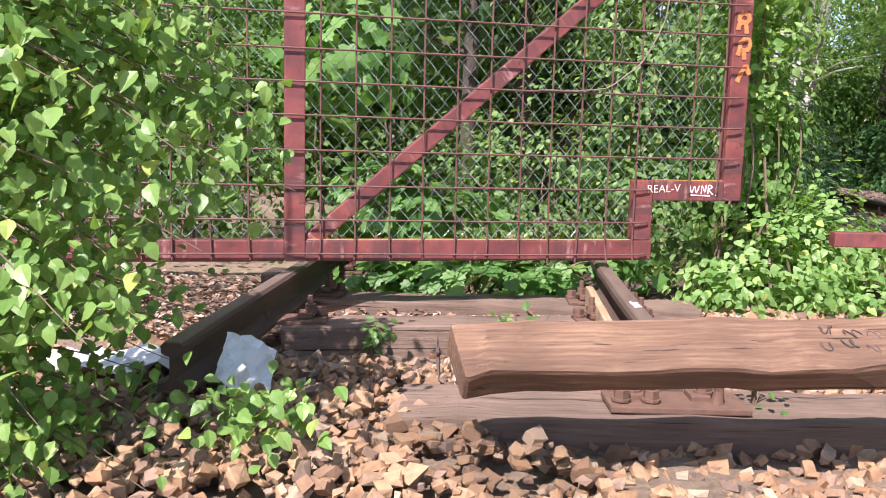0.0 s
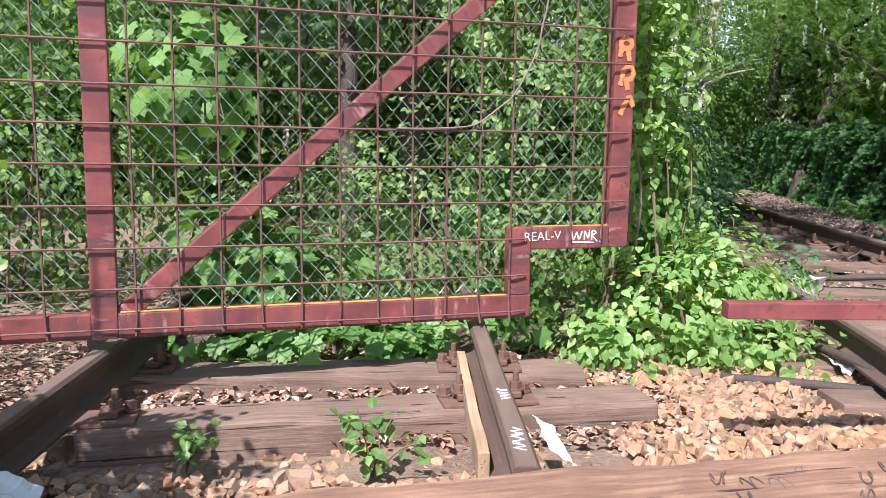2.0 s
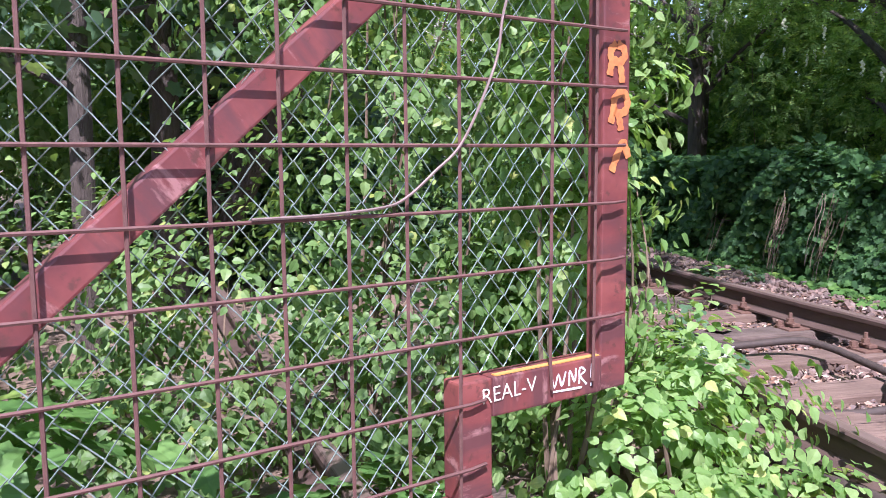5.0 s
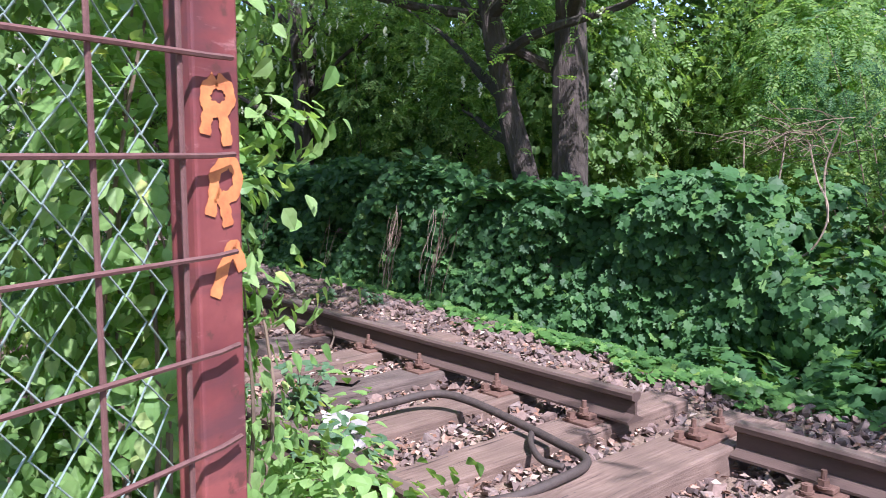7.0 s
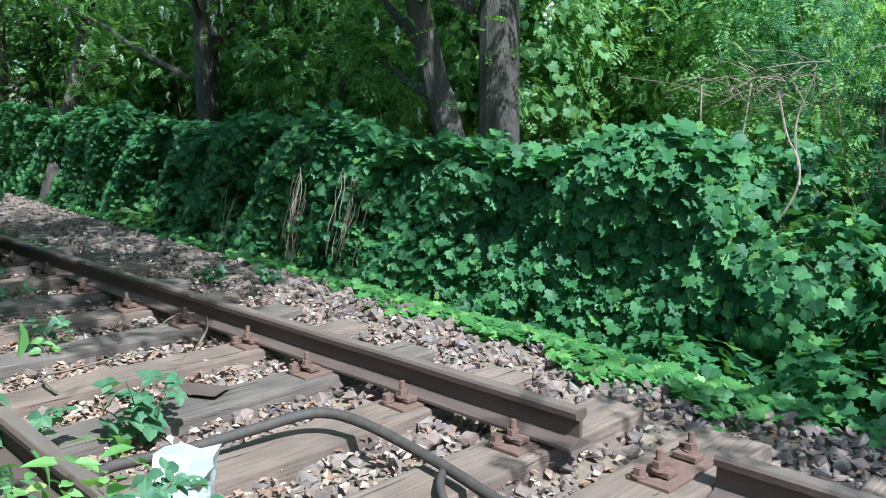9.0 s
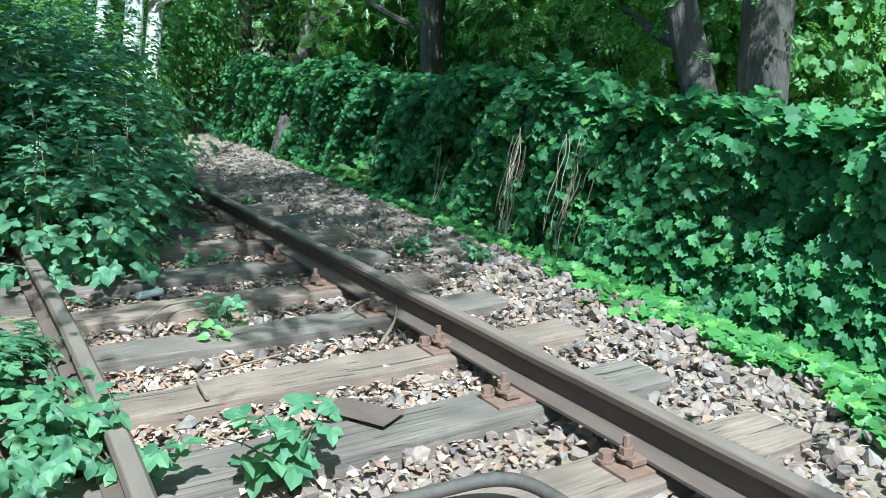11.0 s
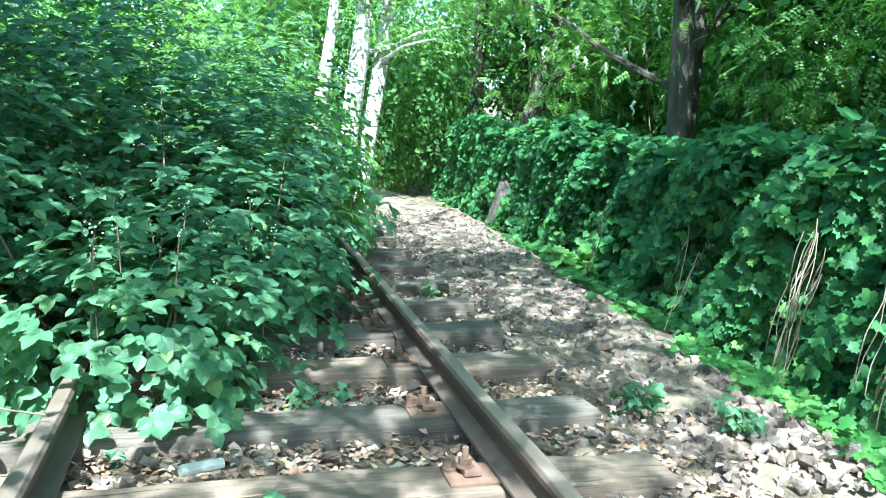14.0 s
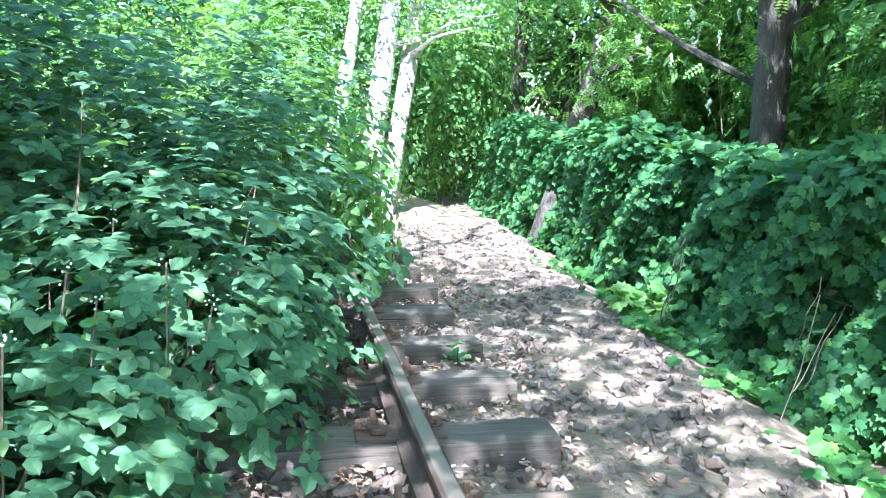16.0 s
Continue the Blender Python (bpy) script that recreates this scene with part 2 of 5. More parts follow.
def np_mesh(name, verts, tris, mat, smooth=False):
    me = bpy.data.meshes.new(name)
    verts, tris = np.asarray(verts, np.float32), np.asarray(tris, np.int32)
    me.vertices.add(len(verts))
    me.vertices.foreach_set("co", verts.ravel())
    me.loops.add(tris.size)
    me.loops.foreach_set("vertex_index", tris.ravel())
    me.polygons.add(len(tris))
    me.polygons.foreach_set("loop_start", np.arange(0, tris.size, 3, dtype=np.int32))
    me.update(calc_edges=True)
    me.materials.append(mat)
    if smooth:
        me.shade_smooth()
    else:
        me.shade_flat()
    return me


def part(name, bm, material, parent, label="", smooth=False, m=None):
    """Links a bmesh as one mesh object under a thing or part; frees it."""
    me = bpy.data.meshes.new(name)
    bm.to_mesh(me)
    bm.free()
    me.materials.append(material)
    if smooth:
        me.shade_smooth()
    ob = new(name, me)
    ob.parent = parent
    if m is not None:
        ob.matrix_local = m
    return tagged(ob, label)


def part_mesh(name, me, parent, label="", kind=""):
    ob = new(name, me)
    ob.parent = parent
    return tagged(ob, label, kind=kind)


def thing(name, m, label, category, group=""):
    ob = new(name)
    ob.empty_display_size = 0.1
    ob.matrix_world = m
    return tagged(ob, label, category, group)


def box(bm, size, at=(0, 0, 0), turn=None, bevel=0.0, rough=0.0, cuts=0):
    """Adds a box, bevelled, and uneven by rough metres when cut."""
    before = set(bm.verts)
    vs = bmesh.ops.create_cube(bm, size=1.0)["verts"]
    bmesh.ops.scale(bm, vec=size, verts=vs)
    if bevel:
        bmesh.ops.bevel(bm, geom=list({e for v in vs for e in v.link_edges}), offset=bevel, segments=2, affect="EDGES", profile=0.6)
        vs = [v for v in bm.verts if v not in before]
    if cuts:
        long_edges = [e for e in {e for v in vs for e in v.link_edges} if abs(e.verts[0].co.x - e.verts[1].co.x) > size[0] * 0.5]
        bmesh.ops.subdivide_edges(bm, edges=long_edges, cuts=cuts)
        vs = [v for v in bm.verts if v not in before]
    if rough:
        o = Vector((random.random() * 50, random.random() * 50, 0))
        for v in vs:
            v.co += noise.noise_vector(v.co * 6 + o) * rough
    mt = Matrix.Translation(at) @ (turn if turn is not None else Matrix())
    bmesh.ops.transform(bm, matrix=mt, verts=vs)
    return vs


def tube(bm, pts, radius, sides=7, cap=True):
    """A tube along points; radius is a number or one for each point."""
    pts = [Vector(p) for p in pts]
    rad = radius if isinstance(radius, (list, tuple)) else [radius] * len(pts)
    rings = []
    up = Vector((0.31, 0.17, 0.93))
    for i, p in enumerate(pts):
        d = (pts[min(i + 1, len(pts) - 1)] - pts[max(i - 1, 0)]).normalized()
        a = d.cross(up)
        if a.length < 0.05:
            a = d.cross(Vector((1, 0, 0)))
        a.normalize()
        b = d.cross(a)
        rings.append([bm.verts.new(p + (a * math.cos(k * math.tau / sides) + b * math.sin(k * math.tau / sides)) * rad[i]) for k in range(sides)])
    for r0, r1 in zip(rings, rings[1:]):
        for k in range(sides):
            bm.faces.new((r0[k], r0[(k + 1) % sides], r1[(k + 1) % sides], r1[k]))
    if cap:
        bm.faces.new(rings[0][::-1])
        bm.faces.new(rings[-1])


def curve_pts(pts, n=6):
    """Catmull-Rom points through a few places."""
    p = [Vector(q) for q in pts]
    p = [p[0] * 2 - p[1], *p, p[-1] * 2 - p[-2]]
    out = []
    for i in range(1, len(p) - 2):
        for k in range(n):
            t = k / n
            out.append(0.5 * ((2 * p[i]) + (p[i + 1] - p[i - 1]) * t + (2 * p[i - 1] - 5 * p[i] + 4 * p[i + 1] - p[i + 2]) * t * t + (3 * p[i] - p[i - 1] - 3 * p[i + 1] + p[i + 2]) * t ** 3))
    return out + [p[-2]]


# leaf outlines: local x across, y along, z out of the leaf
def fan(outline, mid=(0, 0.4, 0.0), fold=0.14):
    v = [mid] + [(x, y, abs(x) * fold - 0.12 * y * y) for x, y in outline]
    n = len(outline)
    return np.array(v), np.array([(0, 1 + i, 1 + (i + 1) % n) for i in range(n)])


OVATE = fan([(0, 0), (0.30, 0.18), (0.36, 0.42), (0.20, 0.75), (0, 1), (-0.20, 0.75), (-0.36, 0.42), (-0.30, 0.18)], fold=0.25)
SIMPLE = (np.array([(0, 0, 0), (0.33, 0.42, 0.09), (0, 1, -0.08), (-0.33, 0.42, 0.09)]), np.array([(0, 1, 2), (0, 2, 3)]))
LOBED_HALF = [(0.22, -0.13), (0.50, -0.02), (0.45, 0.17), (0.64, 0.42), (0.41, 0.49), (0.36, 0.77), (0.165, 0.71)]
LOBED = fan([(0, 0)] + LOBED_HALF + [(0, 1.0)] + [(-x, y) for x, y in LOBED_HALF[::-1]], fold=0.16)


def join_shapes(items):
    vs, ts, k = [], [], 0
    for (v, t), ang, s, off in items:
        c, d = math.cos(ang), math.sin(ang)
        w = v.copy()
        w[:, 0], w[:, 1] = v[:, 0] * c - v[:, 1] * d, v[:, 0] * d + v[:, 1] * c
        vs.append(w * s + np.array(off))
        ts.append(t + k)
        k += len(v)
    return np.concatenate(vs), np.concatenate(ts)


BLADE = fan([(0, 0), (0.34, 0.3), (0.30, 0.66), (0, 1), (-0.30, 0.66), (-0.34, 0.3)], fold=0.25)
TREFOIL = join_shapes([(BLADE, 0, 0.62, (0, 0.32, 0)), (BLADE, 1.25, 0.5, (0, 0.28, 0)), (BLADE, -1.25, 0.5, (0, 0.28, 0))])
PINNATE = join_shapes([(SIMPLE, a, 0.24, (0, y, -0.25 * y * y)) for y in (0.12, 0.28, 0.44, 0.60, 0.76) for a in (1.2, -1.2)] + [(SIMPLE, 0, 0.24, (0, 0.84, -0.2))])


def leaf_cloud(name, place, facing, size, shape, mat, droop=0.6, r=None):
    """One mesh of many leaves at places, facing ways, of sizes; the tips hang by droop."""
    r = r or rng
    n = len(place)
    nn = facing / np.maximum(np.linalg.norm(facing, axis=1, keepdims=True), 1e-6)
    tip = r.normal(size=(n, 3)) + np.array([0, 0, -1.0]) * droop * 2
    tip -= nn * np.sum(tip * nn, axis=1, keepdims=True)
    tip /= np.maximum(np.linalg.norm(tip, axis=1, keepdims=True), 1e-6)
    side = np.cross(tip, nn)
    v, t = shape
    w = place[:, None, :] + size[:, None, None] * (v[None, :, 0:1] * side[:, None, :] + v[None, :, 1:2] * tip[:, None, :] + v[None, :, 2:3] * nn[:, None, :])
    tris = t[None] + (np.arange(n) * len(v))[:, None, None]
    return np_mesh(name, w.reshape(-1, 3), tris.reshape(-1, 3), mat)


def in_blobs(blobs, n, shell=(0.55, 1.05), r=None, floor=-0.2, rough=0.25, up=0.55):
    """Places and outward ways on the skins of overlapping ellipsoids ((x, y, z), (a, b, c)), uneven in outline."""
    r = r or rng
    area = np.array([(b[1][0] * b[1][1] + b[1][1] * b[1][2] + b[1][0] * b[1][2]) for b in blobs])
    pick = r.choice(len(blobs), size=n, p=area / area.sum())
    c = np.array([b[0] for b in blobs])[pick]
    e = np.array([b[1] for b in blobs])[pick]
    d = r.normal(size=(n, 3))
    d /= np.linalg.norm(d, axis=1, keepdims=True)
    lump = 1 + rough * np.sin(d[:, 0] * 7 + pick) * np.sin(d[:, 1] * 6 + pick * 2) + rough * 0.6 * np.sin(d[:, 2] * 13 + d[:, 0] * 9)
    k = r.uniform(shell[0], shell[1], n) ** 0.6 * lump
    p = c + d * e * k[:, None]
    f = d / e + r.normal(size=(n, 3)) * 0.35 + np.array([-0.12, -0.18, up])
    keep = p[:, 2] > floor
    return p[keep], f[keep]


# ground the walker treads: leaves stay off it
TRODDEN = [(-0.6, -4.3), (-0.2, -3.0), (-0.45, -1.5), (0.1, -0.95), (0.8, -0.45), (1.4, 0.0), (2.1, 0.9), (2.9, 2.3), (3.25, 3.4)]


def off_path(p, gap=0.32, top=1.75):
    keep = np.ones(len(p), bool)
    for a, b in zip(TRODDEN, TRODDEN[1:]):
        a, b = np.array(a), np.array(b)
        t = np.clip(((p[:, :2] - a) @ (b - a)) / ((b - a) @ (b - a)), 0, 1)
        d = np.linalg.norm(p[:, :2] - (a + t[:, None] * (b - a)), axis=1)
        keep &= (d > gap) | (p[:, 2] > top) | (p[:, 2] < 0.35)
    return keep


def clumped(p, r, gaps, grain):
    """Leaves gather in sprays: which places keep theirs, with gaps between of about the grain's size."""
    q = p * (2.2 / grain)
    w = np.sin(q[:, 0] * 1.1 + 1.7 * np.sin(q[:, 2] * 0.8 + q[:, 1] * 0.6)) + np.sin(q[:, 1] * 1.3 + 1.5 * np.sin(q[:, 0] * 0.7)) + np.sin(q[:, 2] * 1.6 + 1.9 * np.sin(q[:, 1] * 0.9 + q[:, 0] * 0.5))
    return w + r.normal(0, 0.35, len(p)) > gaps


def scatter(name, blobs, n, size, shape, mat, shell=(0.55, 1.05), droop=0.6, seed=1, floor=-0.2, rough=0.25, up=0.55, gaps=-0.7, grain=0.22):
    r = np.random.default_rng(seed)
    p, f = in_blobs(blobs, int(n * 1.25), shell, r, floor, rough, up)
    k = off_path(p) & clumped(p, r, gaps, grain)
    p, f = p[k], f[k]
    s = r.uniform(size[0], size[1], len(p))
    return leaf_cloud(name, p, f, s, shape, mat, droop, r)


def ground_z(x, y):
    """Height of the ground: level at the tracks, falling to the overgrown fence."""
    edge = 4.42 + 0.19 * np.clip(y, -3, 14)
    fall = np.clip((x - edge) / 0.7, 0, 1)
    z = -0.10 - 0.20 * fall * fall * (3 - 2 * fall)
    left = np.clip((-2.3 - x) / 3.0, 0, 1)
    z = z - 0.09 * np.exp(-((x - 3.85) / 0.62) ** 4 - ((y - 0.83) / 0.17) ** 4)
    return z + 0.25 * left


# ---- ground ----
def build_ground():
    a = np.concatenate([[-400, -150, -60, -30, -18], np.arange(-12, 14.01, 0.2), [18, 30, 60, 150, 400]])
    b = np.concatenate([[-400, -150, -60, -30, -14], np.arange(-8, 16.01, 0.2), [20, 30, 60, 150, 400]])
    X, Y = np.meshgrid(a, b)
    near = (np.abs(X) < 14) & (Y > -10) & (Y < 17)
    Z = ground_z(X, Y) + near * 0.02 * np.sin(X * 9.1 + 2 * np.sin(Y * 5)) * np.sin(Y * 8.3 + X)
    v = np.stack([X, Y, Z], -1).reshape(-1, 3)
    w, h = len(a), len(b)
    i = (np.arange(h - 1)[:, None] * w + np.arange(w - 1)[None]).ravel()
    tris = np.concatenate([np.stack([i, i + 1, i + w + 1], 1), np.stack([i, i + w + 1, i + w], 1)])
    ob = new("ground", np_mesh("ground", v, tris, SOIL, True))
    tagged(ob, "brown soil and leaf litter under the old railway", "ground", kind="structure")
    return ob


ground = build_ground()


def far_rail(y):
    return 3.38 + 0.10 * y


# ---- rails ----
PROFILE = [(-0.065, 0), (0.065, 0), (0.065, 0.012), (0.022, 0.028), (0.009, 0.040), (0.009, 0.105), (0.034, 0.117), (0.036, 0.140), (0.026, 0.150), (-0.026, 0.150), (-0.036, 0.140), (-0.034, 0.117), (-0.009, 0.105), (-0.009, 0.040), (-0.022, 0.028), (-0.065, 0.012)]


def rail(a, b, z=0.015, label="", worn=0.004, bend=0.0, size=1.0):
    """A flat-bottomed rail from a to b; its running surface is a part."""
    a, b = Vector((*a, 0)), Vector((*b, 0))
    d = b - a
    root = thing("rail", Matrix.Translation((a.x, a.y, z)) @ Matrix.Rotation(math.atan2(-d.x, d.y), 4, "Z"), label, "rail", "rails of the old tracks")
    n = max(2, int(d.length / 0.12))
    for name, prof, mat in (("rail_body", PROFILE, RAIL_RUST), ("running_surface", [(-0.027, 0.1495), (0.027, 0.1495), (0.024, 0.1535), (-0.024, 0.1535)], RAIL_TOP)):
        bm = bmesh.new()
        rings = []
        for k in range(n + 1):
            y = d.length * k / n
            w = worn * (noise.noise(Vector((y * 1.7, a.x * 5, 3))))
            bow = bend * 4 * (k / n) * (1 - k / n)
            rings.append([bm.verts.new((x * size + w + bow, y, h * size + 0.4 * w)) for x, h in prof])
        for r0, r1 in zip(rings, rings[1:]):
            for k in range(len(prof)):
                bm.faces.new((r0[k], r1[k], r1[(k + 1) % len(prof)], r0[(k + 1) % len(prof)]))
        bm.faces.new(rings[0])
        bm.faces.new(rings[-1][::-1])
        bmesh.ops.recalc_face_normals(bm, faces=bm.faces)
        part(name, bm, mat, root, "brighter worn rail head" if name == "running_surface" else "")
    return root


rail((-1.5, -1.85), (-1.5, 5.0), label="rusty brown rail passing under the red gate")
rail((0.0, -1.64), (0.0, 5.0), label="rusty rail ending under the loose timber beam", size=1.08)
rail((1.05, -3.5), (2.42, 8.0), label="rusty rail sunk among brambles beside a cable", bend=0.33)
rail((far_rail(0.96), 0.96), (far_rail(16), 16), label="long brown rail with a sawn-off end on a sleeper")
rail((far_rail(-5) + 0.02, -5), (far_rail(0.43) + 0.02, 0.43), label="rusty rail butting against a heavy sleeper", z=0.0)


def chalk_marks():
    """White scrawl along the head of the rail that ends under the beam."""
    root = thing("chalk_scrawl", pose(0.0, -1.4, 0.1815), "white chalk scrawl on the rusty rail head", "graffiti")
    q = random.Random(23)
    for y0 in (-0.14, -0.08, -0.02, 0.30, 0.36):
        bm = bmesh.new()
        pts = [(0.020 * math.sin(t * 2.1 + y0 * 40), y0 + 0.012 * t + q.gauss(0, 0.004), 0.0) for t in range(6)]
        tube(bm, pts, 0.0016, 4)
        part("stroke", bm, WHITEPAINT, root)


chalk_marks()


# ---- sleepers ----
def bolt(bm, x, y, z, h=0.075):
    r = bmesh.ops.create_cone(bm, cap_ends=True, segments=6, radius1=0.024, radius2=0.024, depth=0.026)
    bmesh.ops.translate(bm, vec=(x, y, z + 0.025), verts=r["verts"])
    r = bmesh.ops.create_cone(bm, cap_ends=True, segments=8, radius1=0.013, radius2=0.012, depth=h)
    bmesh.ops.translate(bm, vec=(x, y, z + h / 2), verts=r["verts"])
    r = bmesh.ops.create_cone(bm, cap_ends=True, segments=10, radius1=0.03, radius2=0.03, depth=0.008)
    bmesh.ops.translate(bm, vec=(x, y, z + 0.008), verts=r["verts"])


def fastening(root, x, along, z, both=True):
    """A base plate on a sleeper at local x, with clamp and bolts as parts of it."""
    bm = bmesh.new()
    box(bm, (0.36 if both else 0.2, 0.16, 0.014), (x if both else x - 0.1, along, z + 0.007), bevel=0.003)
    plate = part("base_plate", bm, PLATE_RUST, root, "rusty steel base plate")
    for side in ((-1, 1) if both else (-1,)):
        bm = bmesh.new()
        box(bm, (0.06, 0.09, 0.022), (x + side * 0.092, along, z + 0.03), bevel=0.004)
        part("clamp", bm, PLATE_RUST, plate)
        bm = bmesh.new()
        bolt(bm, x + side * 0.11, along, z + 0.035)
        part("bolt", bm, PLATE_RUST, plate)
        bm = bmesh.new()
        bolt(bm, x + side * 0.155, along + 0.045, z + 0.012, 0.04)
        part("screw", bm, PLATE_RUST, plate)


def sleeper(a, b, width, height, top, mat, label, fast=(), cuts=14, rough=0.012, both=True):
    """A timber sleeper from a to b (plan), its top at a height; fastenings at distances from a."""
    a, b = Vector((*a, 0)), Vector((*b, 0))
    d = b - a
    root = thing("railway_sleeper", Matrix.Translation((a.x, a.y, top - height)) @ Matrix.Rotation(math.atan2(d.y, d.x), 4, "Z"), label, "sleeper", "timber sleepers")
    bm = bmesh.new()
    box(bm, (d.length, width, height), (d.length / 2, 0, height / 2), bevel=0.012, rough=rough, cuts=cuts)
    part("timber", bm, mat, root)
    # splits along the top, open at the end
    for k in range(3):
        bm = bmesh.new()
        y = (k - 1) * width * 0.28 + random.uniform(-0.02, 0.02)
        x0 = random.uniform(0.0, d.length * 0.6)
        pts = [(x0 + t * 0.12, y + 0.008 * noise.noise(Vector((x0 + t, y * 9, 1))), height + 0.0015) for t in range(random.randint(4, 9))]
        for p, q in zip(pts, pts[1:]):
            w = 0.0028
            bm.faces.new([bm.verts.new(c) for c in ((p[0], p[1] - w, p[2]), (q[0], q[1] - w, q[2]), (q[0], q[1] + w, q[2]), (p[0], p[1] + w, p[2]))])
        part("drying_split", bm, DARKPAINT, root)
    for x in fast:
        fastening(root, x, 0, height, both)
    return root


W1 = "weathered brown timber sleeper half sunk in ochre ballast"
sleeper((-1.42, -0.86), (0.62, -0.52), 0.25, 0.20, 0.02, SLEEPER_WOOD, W1, (0.0, 1.43))
sleeper((-1.75, -0.16), (0.46, -0.08), 0.26, 0.16, 0.0, SLEEPER_WOOD, W1, (0.27, 1.75))
sleeper((-1.9, 0.55), (0.6, 0.62), 0.25, 0.16, 0.0, OLD_WOOD, "dark sleeper under the gate among weeds", (0.4, 1.9))
sleeper((-0.82, -1.76), (1.75, -1.58), 0.33, 0.16, 0.0, SLEEPER_WOOD, "broad cracked sleeper carrying a bare rusty base plate", (0.83,))
for i in range(-1, 22):
    y = 1.12 + 0.625 * i + 0.011 * max(0, i - 4) ** 2
    if i == -1:
        y = 0.54
    if y > 16.5:
        break
    x1 = (3.92 if i == -1 else 4.02) + 0.10 * y + random.uniform(-0.05, 0.05)
    ln = 2.85 if i < 8 else 2.6
    top = 0.035 if i == -1 else random.uniform(-0.012, 0.004) if i < 6 else random.uniform(0.0, 0.03)
    mat = SLEEPER_WOOD if i < 8 and (i < 2 or i % 2) else OLD_WOOD
    b = (x1, y)
    a = (x1 - ln, y + 0.1 * ln)
    lab = "heavy timber sleeper standing proud across the broken rail" if i == -1 else "grey-brown weathered sleeper with rusty plates on ballast"
    sleeper(a, b, 0.30 if i == -1 else 0.25, 0.19, top, mat, lab, (ln - 0.63,) if i >= 0 else (ln - 0.45,))
for i in range(5):
    y = -0.06 - 0.62 * i
    sleeper((1.4, y + 0.24), (4.0 + 0.1 * y, y), 0.26, 0.16, -0.02, SLEEPER_WOOD, "brown weathered sleeper with rusty plates on ballast", (2.0 + 0.07 * y,))


def loose_plate():
    root = thing("base_plate", pose(-0.17, -1.80, 0.003, 0, 0, 4), "rusty steel tie plate with bolts lying on a sleeper", "rail plate")
    bm = bmesh.new()
    box(bm, (0.42, 0.17, 0.02), (0.2, 0.06, 0.01), bevel=0.004)
    part("plate", bm, PLATE_RUST, root)
    for x, h in ((0.03, 0.05), (0.12, 0.05)):
        bm = bmesh.new()
        bolt(bm, x, 0.03, 0.02, h)
        part("bolt", bm, PLATE_RUST, root)
    bm = bmesh.new()
    tube(bm, [(0.32, 0.03, 0.015), (0.325, 0.03, 0.06), (0.315, 0.028, 0.12)], [0.022, 0.014, 0.013], 8)
    part("bent_screw", bm, PLATE_RUST, root)


loose_plate()


def loose_beam():
    """The squared timber laid across the track, its end split."""
    root = thing("timber_beam", pose(-0.65, -2.23, 0.158, 34, -1.3, 6.5), "loose reddish squared timber beam lying over the ballast", "beam")
    bm = bmesh.new()
    box(bm, (2.7, 0.17, 0.10), (1.35, 0.085, 0.05), bevel=0.016, rough=0.02, cuts=26)
    for v in bm.verts:                                # the end is sawn aslant
        if v.co.x < 0.12:
            v.co.x += 0.05 * (1 - (v.co.y * 0.83 - v.co.z * 0.56 + 0.056) / 0.197) * (1 - v.co.x / 0.12)
    part("timber", bm, BEAM_WOOD, root)
    bm = bmesh.new()
    for k in range(9):
        a = k * 0.7
        pts = [(-0.012, 0.085 + r * math.cos(a + r * 6), 0.05 + 0.55 * r * math.sin(a + r * 6)) for r in (0.01, 0.03, 0.05, 0.075)]
        tube(bm, pts, [0.006, 0.005, 0.003, 0.001], 4)
    part("end_checks", bm, DARKPAINT, root, "dark cracks in the end grain")
    bm = bmesh.new()
    for k in range(14):
        x0, y0 = 0.95 + (k % 7) * 0.062 + 0.02 * (k // 7), 0.065 + 0.045 * (k // 7) + 0.012 * math.sin(k * 2)
        pts = [(x0 + 0.006 * t + 0.008 * math.cos(t * 1.7 + k), y0 + 0.014 * math.sin(t * (1.6 + 0.25 * (k % 4))), 0.104) for t in np.linspace(0, 6, 14)]
        tube(bm, pts, 0.0016, 4)
    part("scrawl", bm, DARKPAINT, root, "dark scrawled marks on the wood")


loose_beam()


def guard_board():
    root = thing("guard_board", pose(-0.085, -1.35, 0.0, 0, 0, 0), "tan weathered board set beside the rail", "board")
    bm = bmesh.new()
    box(bm, (1.15, 0.035, 0.10), (0.575, 0, 0.05), bevel=0.004, rough=0.004, cuts=8)
    part("plank", bm, BOARD_WOOD, root, m=Matrix.Rotation(math.pi / 2, 4, "Z"))


guard_board()

# ---- the gate ----
GATE = Matrix.Translation((0.21, 0, 0)) @ Matrix.Rotation(math.atan(0.268), 4, "Z")  # local x along, -y to the walker
TOP = 2.35
gate = thing("gate", GATE, "red-painted steel mesh gate with graffiti, closed across the track", "gate")


def bar_between(name, p, q, wide, deep, y=0.0, label=""):
    """A box tube from p to q in the gate's plane (x, z)."""
    d = Vector((q[0] - p[0], 0, q[1] - p[1]))
    bm = bmesh.new()
    box(bm, (d.length, deep, wide), (d.length / 2, 0, 0), bevel=0.006, rough=0.0015, cuts=6)
    ang = math.atan2(d.z, d.x)
    return part(name, bm, RED, gate, label, m=Matrix.Translation((p[0], y, p[1])) @ Matrix.Rotation(-ang, 4, "Y"))


